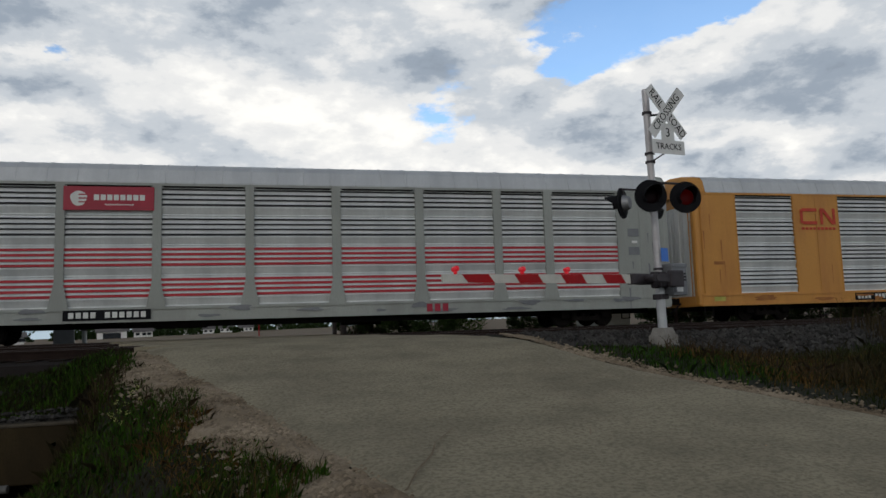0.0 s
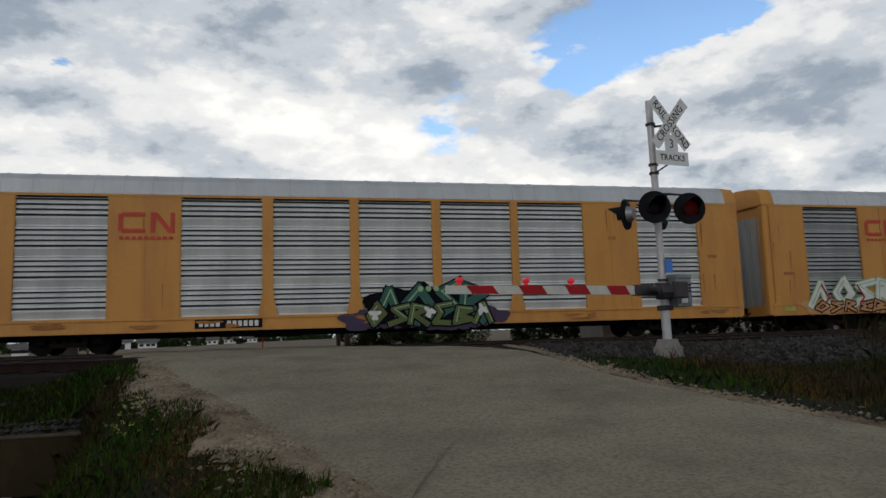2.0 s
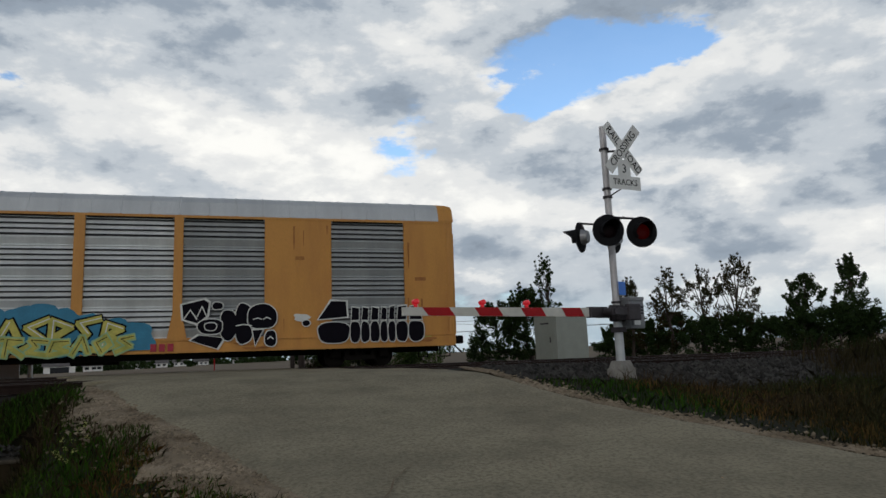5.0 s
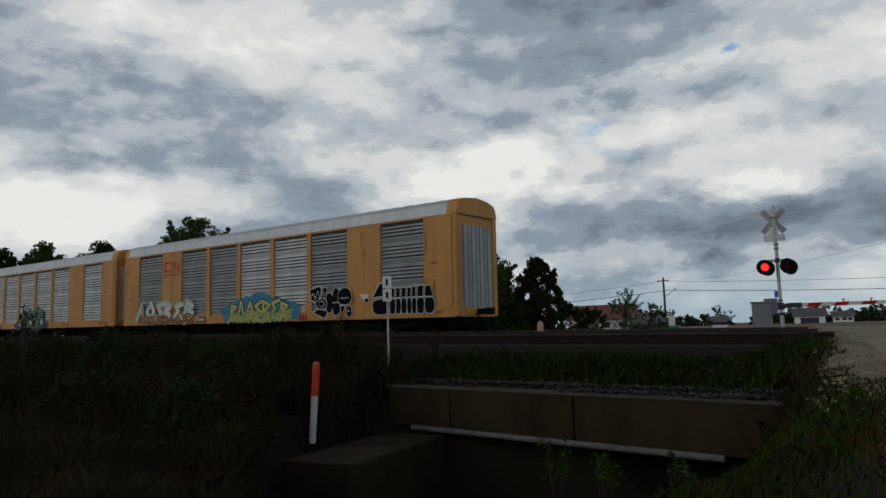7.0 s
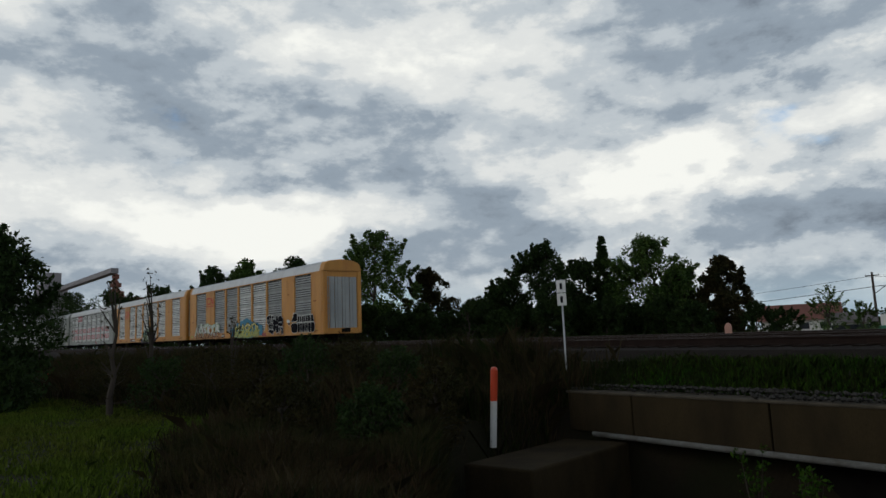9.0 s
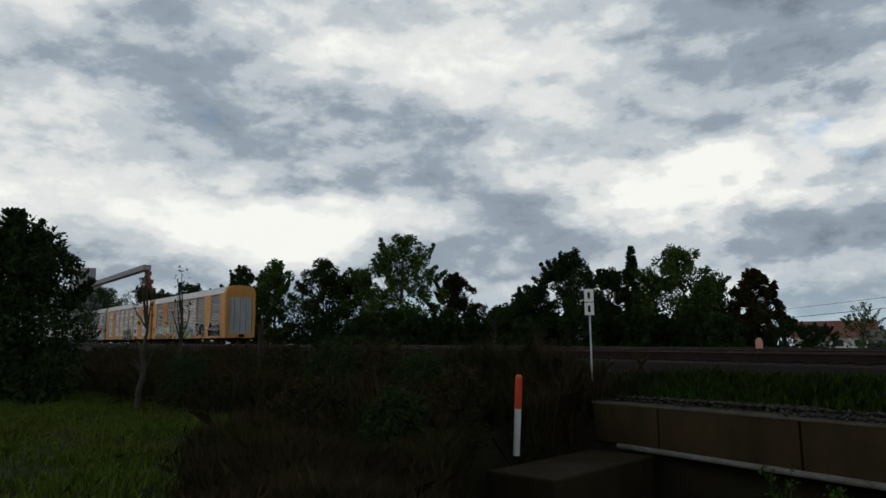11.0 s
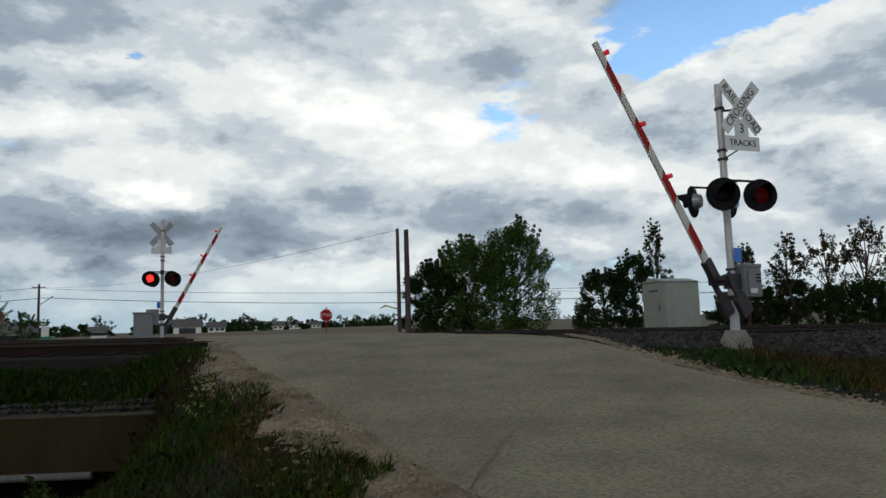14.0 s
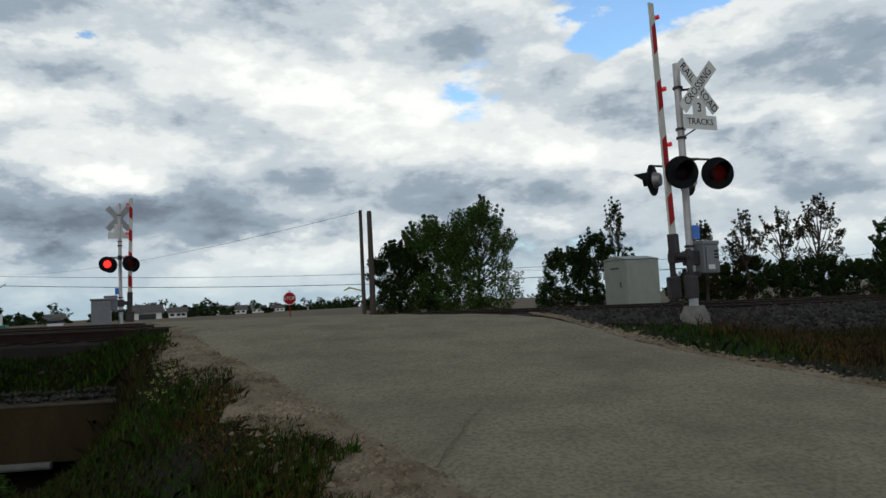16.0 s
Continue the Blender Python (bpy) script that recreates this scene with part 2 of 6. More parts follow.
M["dullpipe"] = material("dullpipe", (0.16, 0.16, 0.152), rough=0.7, vary=0.35, scale=5, grain=40, bump=0.2, second=(0.088, 0.08, 0.068), spec=0.2)
M["signback"] = material("signback", (0.34, 0.34, 0.35), rough=0.5, metal=0.6, vary=0.2, scale=4, grain=40, bump=0.05)
M["lens_on"] = material("lens_on", (0.5, 0.01, 0.01), rough=0.3, vary=0.1, emit=(1.0, 0.02, 0.015, 2.6))
M["lens_dim"] = material("lens_dim", (0.008, 0.001, 0.002), rough=0.5, vary=0.1, emit=(1.0, 0.02, 0.01, 0.016), spec=0.1)
M["lens_off"] = material("lens_off", (0.006, 0.001, 0.002), rough=0.5, vary=0.1, bump=0, spec=0.1)
M["lamp_red"] = material("lamp_red", (0.5, 0.01, 0.02), rough=0.3, vary=0.1, emit=(1.0, 0.03, 0.05, 0.22))
M["blue"] = material("blue", (0.02, 0.16, 0.62), rough=0.4, vary=0.1, scale=5, bump=0.02)
M["orange"] = material("orange", (0.56, 0.255, 0.045), rough=0.55, vary=0.25, scale=0.9, grain=25, bump=0.1, second=(0.42, 0.17, 0.035), patch=0.56, stretch=(1.6, 1, 0.35))
M["rust"] = material("rust", (0.30, 0.11, 0.03), rough=0.8, vary=0.4, scale=2, grain=30, second=(0.42, 0.18, 0.04))
M["screen"] = material("screen", (0.72, 0.73, 0.71), rough=0.5, metal=0.2, vary=0.3, scale=0.8, grain=30, bump=0.1, second=(0.50, 0.51, 0.50), stretch=(1.5, 1, 0.4))
M["screen_dull"] = material("screen_dull", (0.40, 0.41, 0.40), rough=0.55, metal=0.2, vary=0.3, scale=0.8, grain=30, bump=0.1, second=(0.27, 0.28, 0.28), stretch=(1.5, 1, 0.4))
# dark faces in the louvre grooves: the shade inside is put into their colour
M["slit_shade"] = material("slit_shade", (0.07, 0.071, 0.072), rough=0.8, vary=0.3, scale=3, grain=40)
M["slit_red"] = material("slit_red", (0.50, 0.022, 0.035), rough=0.6, vary=0.25, scale=2, grain=40)
M["roofing"] = material("roofing", (0.56, 0.57, 0.575), rough=0.5, metal=0.3, vary=0.2, scale=0.7, grain=20, bump=0.1, second=(0.45, 0.46, 0.47), stretch=(2.0, 1, 0.4))
M["greycar"] = material("greycar", (0.33, 0.345, 0.315), rough=0.6, vary=0.25, scale=0.9, grain=25, bump=0.1, second=(0.26, 0.265, 0.24), stretch=(1.5, 1, 0.4))
M["redplate"] = material("redplate", (0.36, 0.012, 0.035), rough=0.5, vary=0.2, scale=2, grain=30, bump=0.05)
M["logored"] = material("logored", (0.56, 0.05, 0.02), rough=0.6, vary=0.25, scale=3, grain=30, bump=0.05)
M["paintwhite"] = material("paintwhite", (0.70, 0.70, 0.66), rough=0.6, vary=0.2, scale=3, grain=30, bump=0.05)
M["paintblack"] = material("paintblack", (0.006, 0.005, 0.009), rough=0.8, vary=0.3, scale=3, grain=30, bump=0.05, spec=0.1)
M["paintblue"] = material("paintblue", (0.03, 0.22, 0.36), rough=0.6, vary=0.3, scale=2, grain=20, bump=0.05)
M["paintyellow"] = material("paintyellow", (0.58, 0.50, 0.10), rough=0.6, vary=0.35, scale=3, grain=20, bump=0.05, second=(0.28, 0.30, 0.05))
M["paintgreen"] = material("paintgreen", (0.32, 0.50, 0.26), rough=0.6, vary=0.3, scale=3, grain=20, bump=0.05)
M["paintpeach"] = material("paintpeach", (0.62, 0.30, 0.12), rough=0.6, vary=0.25, scale=2, grain=20, bump=0.05)
M["paintteal"] = material("paintteal", (0.025, 0.11, 0.085), rough=0.6, vary=0.3, scale=2, grain=20, bump=0.05)
M["paintmoss"] = material("paintmoss", (0.10, 0.13, 0.03), rough=0.6, vary=0.3, scale=2, grain=20, bump=0.05)
M["paintpurple"] = material("paintpurple", (0.045, 0.025, 0.07), rough=0.6, vary=0.3, scale=2, grain=20, bump=0.05)
M["cabinet"] = material("cabinet", (0.30, 0.31, 0.27), rough=0.5, metal=0.2, vary=0.15, scale=2, grain=40, bump=0.05)
M["bark"] = material("bark", (0.055, 0.042, 0.032), rough=0.95, vary=0.4, scale=5, grain=30, bump=0.8, stretch=(1, 1, 0.3))
M["polewood"] = material("polewood", (0.075, 0.058, 0.05), rough=0.9, vary=0.4, scale=4, grain=40, bump=0.5, stretch=(1, 1, 0.15))
M["leaf"] = material("leaf", (0.055, 0.105, 0.024), rough=0.6, vary=0.3, scale=0.8, grain=10, bump=0, second=(0.07, 0.10, 0.022), island=0.55, spec=0.1, thin=0.35)
M["leaf_dark"] = material("leaf_dark", (0.026, 0.050, 0.014), rough=0.6, vary=0.3, scale=0.8, grain=10, bump=0, second=(0.03, 0.047, 0.012), island=0.5, spec=0.1, thin=0.35)
M["leaf_rusty"] = material("leaf_rusty", (0.0435, 0.0315, 0.0112), rough=0.7, vary=0.3, scale=0.6, grain=10, bump=0, second=(0.0263, 0.0375, 0.0135), island=0.5, spec=0.1, thin=0.35)
M["grass"] = material("grass", (0.025, 0.0768, 0.00384), rough=0.7, vary=0.3, scale=0.35, grain=6, bump=0, second=(0.0442, 0.0576, 0.00672), island=0.5, spec=0.1)
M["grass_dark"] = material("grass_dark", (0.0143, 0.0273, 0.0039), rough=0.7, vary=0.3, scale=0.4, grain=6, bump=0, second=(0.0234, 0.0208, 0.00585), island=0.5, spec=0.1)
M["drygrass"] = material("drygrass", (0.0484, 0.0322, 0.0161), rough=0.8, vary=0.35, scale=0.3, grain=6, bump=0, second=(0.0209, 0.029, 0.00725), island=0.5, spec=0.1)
M["lawn"] = material("lawn", (0.069, 0.121, 0.0092), rough=0.8, vary=0.35, scale=0.25, grain=5, bump=0, second=(0.0862, 0.0978, 0.0161), island=0.5, spec=0.1)
M["straw"] = material("straw", (0.132, 0.0729, 0.0223), rough=0.8, vary=0.35, scale=0.6, grain=6, bump=0, second=(0.0607, 0.0456, 0.0142), island=0.5, spec=0.1)
M["flower"] = material("flower", (0.5, 0.52, 0.16), rough=0.7, vary=0.2, bump=0, spec=0.1)
M["siding"] = material("siding", (0.78, 0.77, 0.74), rough=0.7, vary=0.15, scale=0.6, grain=10)
M["shingle"] = material("shingle", (0.13, 0.115, 0.11), rough=0.9, vary=0.3, scale=0.8, grain=8)
M["brickred"] = material("brickred", (0.20, 0.08, 0.06), rough=0.9, vary=0.3, scale=0.8, grain=8)
M["windowdark"] = material("windowdark", (0.02, 0.023, 0.028), rough=0.1, vary=0.2, bump=0)
M["siloconcrete"] = material("siloconcrete", (0.30, 0.28, 0.29), rough=0.9, vary=0.2, scale=0.1, grain=1)
M["orangeplastic"] = material("orangeplastic", (0.60, 0.065, 0.02), rough=0.4, vary=0.15, scale=6, bump=0.02)
M["utilitygreen"] = material("utilitygreen", (0.02, 0.16, 0.09), rough=0.5, vary=0.15, scale=3)
M["pink"] = material("pink", (0.50, 0.26, 0.20), rough=0.6, vary=0.2, scale=3)
M["wire"] = material("wire", (0.03, 0.03, 0.032), rough=0.6, vary=0.1, bump=0)


# ---------------------------------------------------------------- mesh helpers
def box(bm, x0, x1, y0, y1, z0, z1, bevel=0.0):
    m = Matrix.Translation(((x0 + x1) / 2, (y0 + y1) / 2, (z0 + z1) / 2)) @ Matrix.Diagonal((x1 - x0, y1 - y0, z1 - z0, 1))
    vs = bmesh.ops.create_cube(bm, size=1, matrix=m)["verts"]
    if bevel:
        es = list({e for v in vs for e in v.link_edges})
        bmesh.ops.bevel(bm, geom=es, offset=bevel, segments=2, affect="EDGES", profile=0.5)
    return vs


def tube(bm, a, b, r, n=10, r2=None, caps=True):
    a, b = Vector(a), Vector(b)
    d = b - a
    m = Matrix.Translation((a + b) / 2) @ d.to_track_quat("Z", "Y").to_matrix().to_4x4()
    bmesh.ops.create_cone(bm, cap_ends=caps, segments=n, radius1=r, radius2=r if r2 is None else r2, depth=d.length, matrix=m)


def part(name, bm, mat, parent=None, label="", smooth=False, at=None):
    me = bpy.data.meshes.new(name)
    bm.normal_update()
    bm.to_mesh(me)
    bm.free()
    return meshed(name, me, mat, parent, label, smooth, at)


def meshed(name, me, mat, parent=None, label="", smooth=False, at=None):
    if mat and not me.materials:
        me.materials.append(M[mat])
    if smooth:
        me.polygons.foreach_set("use_smooth", [True] * len(me.polygons))
    ob = new(name, me)
    if parent:
        ob.parent = parent
    if at is not None:
        ob.matrix_basis = at
    if label:
        ob["label"] = label
    return ob


def boxpart(name, dims, mat, parent=None, label="", bevel=0.0, at=None):
    bm = bmesh.new()
    box(bm, *dims, bevel=bevel)
    return part(name, bm, mat, parent, label, at=at)


def tubepart(name, a, b, r, mat, parent=None, label="", n=12, r2=None, smooth=True):
    bm = bmesh.new()
    tube(bm, a, b, r, n, r2)
    ob = part(name, bm, mat, parent, label)
    return ob


def thing(name, m, label, category, group="", kind=""):
    ob = new(name)
    ob.empty_display_size = 0.2
    ob.matrix_basis = m
    return tagged(ob, label, category, group, kind)


def polys(name, verts, faces, mat, parent=None, label="", smooth=False):
    me = bpy.data.meshes.new(name)
    me.from_pydata(verts, [], faces)
    me.update()
    return meshed(name, me, mat, parent, label, smooth)


def array_mesh(name, verts, per, mat, parent=None, label=""):
    """One mesh of many loose faces, per corners each; verts is an (n*per, 3) array."""
    v = np.asarray(verts, dtype=np.float32).reshape(-1, 3)
    n = len(v) // per
    me = bpy.data.meshes.new(name)
    me.vertices.add(len(v))
    me.vertices.foreach_set("co", v.ravel())
    me.loops.add(n * per)
    me.loops.foreach_set("vertex_index", np.arange(n * per, dtype=np.int32))
    me.polygons.add(n)
    me.polygons.foreach_set("loop_start", np.arange(0, n * per, per, dtype=np.int32))
    me.update(calc_edges=True)
    return meshed(name, me, mat, parent, label)


def letters(body, size, mat, parent, at, squeeze=1.0):
    cu = bpy.data.curves.new("lettering", "FONT")
    cu.body, cu.size, cu.align_x, cu.align_y, cu.extrude = body, size, "CENTER", "CENTER", 0.002
    cu.resolution_u = 2
    tmp = bpy.data.objects.new("lettering", cu)
    scene.collection.objects.link(tmp)
    me = bpy.data.meshes.new_from_object(tmp.evaluated_get(bpy.context.evaluated_depsgraph_get()))
    bpy.data.objects.remove(tmp)
    me.name = "lettering"
    me.materials.clear()
    return meshed("lettering", me, mat, parent, at=at @ Matrix.Diagonal((squeeze, 1, 1, 1)))


# ---------------------------------------------------------------- ground
def smooth(a, b, v):
    t = np.clip((v - a) / (b - a), 0, 1)
    return t * t * (3 - 2 * t)


EDGE_Y = (-40, 0, 5.2, 6.2, 7.8, 9.4, 11.3, 13.4, 27.5, 60)
LEFT_X = (13.0, 2.4, 1.02, 0.74, 0.24, -0.26, -1.02, -1.6, -4.4, -11)
RIGHT_Y = (-40, 0, 6.7, 7.8, 9.0, 10, 11.1, 12.8, 27.5, 60)
RIGHT_X = (21, 8.9, 6.3, 5.96, 5.6, 5.5, 5.4, 5.37, 3.3, -3)


def road_left(y):
    return np.interp(y, EDGE_Y, LEFT_X)


def road_right(y):
    return np.interp(y, RIGHT_Y, RIGHT_X)


def ragged(y):
    return 0.13 * np.sin(2.1 * y + 0.5) + 0.10 * np.sin(5.3 * y + 1) + 0.05 * np.sin(11.7 * y)


def road_height(y):
    return np.interp(y, [-60, -6, 2.5, 12.6, 14.0, 27.8, 37, 60], [-1.4, -1.4, -1.33, -0.11, 0.0, 0.0, -0.42, -0.46])


def ground_height(x, y):
    x, y = np.asarray(x, float), np.asarray(y, float)
    # low land before the track, the track bed, the plain beyond
    low = -1.38 + 0.05 * np.sin(x * 0.9) * np.cos(y * 0.7)
    bed = np.where(y < 20, smooth(11.9, 13.5, y) * 1.0, 1.0)
    z = low + (-0.42 - low) * bed
    # the bed climbs with the line
    xc = np.clip(x, -420, 120)
    yy = y + 0.0382 * xc
    z = z - 0.0137 * xc * smooth(11.9, 14.5, yy) * (1 - smooth(29, 40, yy))
    z = z + (-0.55 + 0.42) * smooth(28, 32, yy)
    # ramp of the road and its shoulders
    l, r = road_left(y), road_right(y)
    h = road_height(y) - 0.07
    on = smooth(l - 1.9, l - 0.35, x) * (1 - smooth(r + 0.5, r + 5.0, x) * np.where(y < 14, 0.35, 1.0))
    on = np.where((y > 14) & (y < 28), smooth(l - 0.8, l, x) * (1 - smooth(r, r + 0.8, x)), on)
    z = z + (np.minimum(h, -0.07) - z) * np.clip(on, 0, 1)
    # creek before the culvert
    lb = -np.minimum(np.maximum(1.14 * y + 0.2, 0.5), 10.5)
    c = smooth(lb - 0.5, lb, x) * (1 - smooth(-3.6, -2.0 + 0.12 * (y - 9), x)) * smooth(1.5, 5.5, y) * (1 - smooth(30, 31, y))
    c = c * np.where(y > 12.3, 0, 1)
    z = z - c * 1.55
    return z


def build_ground():
    xs = np.concatenate([[-2600, -1400, -700, -350, -180, -120, -90, -75], np.arange(-66, -14, 1.2), np.arange(-14, 14, 0.3), np.arange(14, 50, 1.5), [60, 80, 110, 160, 250, 450, 800, 1500, 2600]])
    ys = np.concatenate([[-900, -300, -100, -50, -30, -20], np.arange(-14, 2, 1.0), np.arange(2, 14.4, 0.3), np.arange(14.4, 40, 1.2), [44, 50, 60, 75, 100, 140, 200, 300, 500, 900, 1600, 2800]])
    X, Y = np.meshgrid(xs, ys)
    Z = ground_height(X, Y)
    n, k = X.shape
    v = np.stack([X, Y, Z], -1).reshape(-1, 3)
    f = [(j * k + i, j * k + i + 1, (j + 1) * k + i + 1, (j + 1) * k + i) for j in range(n - 1) for i in range(k - 1)]
    me = bpy.data.meshes.new("ground")
    me.from_pydata(v.tolist(), [], f)
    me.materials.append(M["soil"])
    me.materials.append(M["field"])
    mi = [1 if (v[q[0]][1] > 29 or v[q[0]][0] > 200) else 0 for q in f]
    me.polygons.foreach_set("material_index", mi)
    me.polygons.foreach_set("use_smooth", [True] * len(f))
    me.update()
    tagged(new("ground", me), "dark weedy soil with brown harvested fields beyond the tracks", "ground", kind="structure")


build_ground()


def build_road():
    ys = np.concatenate([np.arange(-40, 2, 2.0), np.arange(2, 14.2, 0.3), np.arange(14.2, 60, 1.0)])
    us = np.linspace(0, 1, 25)
    rng = np.random.RandomState(4)
    v, f = [], []
    for j, y in enumerate(ys):
        l, r = road_left(y) + 0.16 + rng.uniform(-0.06, 0.06), road_right(y) + rng.uniform(-0.05, 0.05)
        for u in us:
            x = l + (r - l) * u
            edge = min(u, 1 - u)
            z = road_height(y) + 0.02 * math.sin(math.pi * u) + 0.006 * math.sin(x * 2.1 + y) - (0.05 if edge == 0 else 0)
            z -= 0.0137 * x * float(smooth(12.0, 14.0, y) * (1 - smooth(29, 34, y)))
            v.append((x, y, z))
        if j:
            k = len(us)
            a, b = (j - 1) * k, j * k
            f += [(a + i, a + i + 1, b + i + 1, b + i) for i in range(k - 1)]
    road = polys("road", v, f, "asphalt", smooth=True)
    tagged(road, "worn grey asphalt road ramping up over the tracks", "road", kind="structure")
    # long cracks, open a few millimetres
    for pts in (((1.20, 5.3), (1.40, 5.75), (1.62, 6.1), (1.75, 6.45), (2.05, 6.85)), ((3.2, 6.2), (3.5, 6.8), (3.62, 7.4))):
        v, f = [], []
        for i, (x, y) in enumerate(pts):
            w = 0.009 if 0 < i < len(pts) - 1 else 0.005
            z = float(road_height(y)) + 0.024
            v += [(x - w, y, z), (x + w, y, z)]
            if i:
                f.append((2 * i - 2, 2 * i - 1, 2 * i + 1, 2 * i))
        polys("crack", v, f, "gravel", road, "dusty crack in the asphalt")


build_road()


def stones(name, n, place, size, mat, label, seed, flat=0.7):
    """Loose angular stones; place(rng, n) gives x, y, z arrays."""
    rng = np.random.RandomState(seed)
    x, y, z = place(rng, n)
    base = np.array([(1, 0, 0), (-1, 0, 0), (0, 1, 0), (0, -1, 0), (0, 0, 1), (0, 0, -1)], float)
    tri = [(0, 2, 4), (2, 1, 4), (1, 3, 4), (3, 0, 4), (2, 0, 5), (1, 2, 5), (3, 1, 5), (0, 3, 5)]
    s = rng.uniform(0.45, 1.0, (n, 1, 1)) ** 1.6 * size
    a = rng.uniform(0, 6.28, n)
    p = base[None] * rng.uniform(0.6, 1.3, (n, 6, 1)) * s * np.array([1, 1, flat])
    c, sn = np.cos(a)[:, None], np.sin(a)[:, None]
    q = np.stack([p[..., 0] * c - p[..., 1] * sn, p[..., 0] * sn + p[..., 1] * c, p[..., 2]], -1)
    q += np.stack([x, y, z], -1)[:, None]
    me = bpy.data.meshes.new(name)
    faces = (np.array(tri)[None] + 6 * np.arange(n)[:, None, None]).reshape(-1, 3)
    me.from_pydata(q.reshape(-1, 3).tolist(), [], faces.tolist())
    me.update()
    ob = meshed(name, me, mat)
    return tagged(ob, label, "gravel", kind="stuff")


def shoulder_left(rng, n):
    y = np.where(rng.rand(n) < 0.85, rng.uniform(2.5, 13.6, n), rng.uniform(-8, 2.5, n))
    x = road_left(y) + rng.normal(-0.14, 0.22, n)
    return x, y, np.where(x > road_left(y) - 0.2, np.maximum(ground_height(x, y), road_height(y) - 0.06), ground_height(x, y)) + 0.02


def shoulder_right(rng, n):
    y = rng.uniform(5.0, 13.6, n)
    x = road_right(y) + np.abs(rng.normal(0.0, 0.25, n)) - 0.05
    return x, y, np.maximum(ground_height(x, y), np.where(x < road_right(y) + 0.3, road_height(y) - 0.06, -9)) + 0.02


stones("shoulder_gravel", 17000, shoulder_left, 0.055, "gravel", "pale crushed limestone along the road edge", 1, 0.5)
stones("shoulder_gravel", 2200, shoulder_right, 0.05, "gravel", "pale crushed limestone along the road edge", 2, 0.5)


def verge():
    """Band of packed pale gravel between asphalt and weeds."""
    rng = np.random.RandomState(8)
    for side in (0, 1):
        v, f = [], []
        ys = np.arange(-14.0, 14.0, 0.14)
        for j, y in enumerate(ys):
            if side == 0:
                a, b = road_left(y) - 0.50 + 1.1 * ragged(y) + rng.uniform(-0.12, 0.12), road_left(y) + 0.22 + 0.4 * ragged(y * 1.3)
            else:
                a, b = road_right(y) - 0.03, road_right(y) + 0.22 + rng.uniform(-0.14, 0.14)
            for u in np.linspace(0, 1, 9):
                x = a + (b - a) * u
                near = u if side == 0 else 1 - u
                lie = float(ground_height(x, y))
                top = float(road_height(y)) - 0.05
                w = min(1.0, max(0.0, (near - 0.15) / 0.45))
                z = lie + (max(lie, top) - lie) * w + rng.uniform(0, 0.035) + 0.014 * math.sin(17 * x + 9 * y)
                if near > 0.85:
                    z = float(road_height(y)) - 0.03
                v.append((x, y, z if near > 0.06 else lie - 0.04))
            if j:
                p, q = (j - 1) * 9, j * 9
                f += [(p + i, p + i + 1, q + i + 1, q + i) for i in range(8)]
        tagged(polys("gravel_verge", v, f, "gravel"), "pale packed limestone verge beside the asphalt", "verge", kind="structure")


verge()

# ---------------------------------------------------------------- tracks
TRACKS = (15.9, 20.8, 25.75)
# the line runs a little away from the road's normal and climbs towards the west
SKEW, GRADE = -0.0382, -0.0137
TRACK_TURN = (0, -math.degrees(math.atan(GRADE)), math.degrees(math.atan(SKEW)))


def build_track(yc, near):
    t = thing("railway_track", pose(0, yc, 0, *TRACK_TURN), "rusty steel rails on dark wooden ties in grey ballast", "railway track", "railway tracks", "structure")
    # ballast bed
    x0, x1 = -420, 120
    prof = [(-2.5, -0.62), (-1.75, -0.24), (-1.3, -0.20), (1.3, -0.20), (1.75, -0.24), (2.5, -0.62)]
    xs = np.linspace(x0, x1, 60)
    v, f = [], []
    for i, x in enumerate(xs):
        v += [(x, a, b) for a, b in prof]
        if i:
            p, q = (i - 1) * 6, i * 6
            f += [(p + k, q + k, q + k + 1, p + k + 1) for k in range(5)]
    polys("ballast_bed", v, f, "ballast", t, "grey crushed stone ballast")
    for s in (-0.7525, 0.7525):
        bm = bmesh.new()
        box(bm, x0, x1, s - 0.07, s + 0.07, -0.172, -0.15)
        box(bm, x0, x1, s - 0.012, s + 0.012, -0.15, -0.04)
        box(bm, x0, x1, s - 0.036, s + 0.036, -0.04, -0.002, 0.006)
        r = part("rail", bm, "rail", t)
        boxpart("running_surface", (x0, x1, s - 0.024, s + 0.024, -0.002, 0.002), "railtop", r, "bright worn rail top")
    return t


def tie_mesh():
    bm = bmesh.new()
    box(bm, -0.115, 0.115, -1.3, 1.3, -0.34, -0.172)
    me = bpy.data.meshes.new("tie")
    bm.to_mesh(me)
    bm.free()
    me.materials.append(M["tie"])
    return me


def ballast_near(rng, n):
    x = np.where(rng.rand(n) < 0.16, rng.uniform(-8, -1.6, n), rng.uniform(5.3, 22, n))
    y = rng.uniform(12.9, 13.6, n)
    return x, y + SKEW * x, np.interp(y, [13.0, 13.4, 14.15, 14.7], [-0.62, -0.66, -0.42, -0.36]) + GRADE * x


def ballast_mid(rng, n):
    x = rng.uniform(-40, 26, n)
    y = rng.choice([17.4, 18.6, 22.4, 24.0], n) + rng.uniform(-0.5, 0.5, n)
    return x, y + SKEW * x, -0.42 + GRADE * x


TRACK = [build_track(y, i == 0) for i, y in enumerate(TRACKS)]
stones("ballast_stone", 7000, ballast_near, 0.075, "stone", "grey and white crushed ballast stones beside the rails", 3, 0.8)
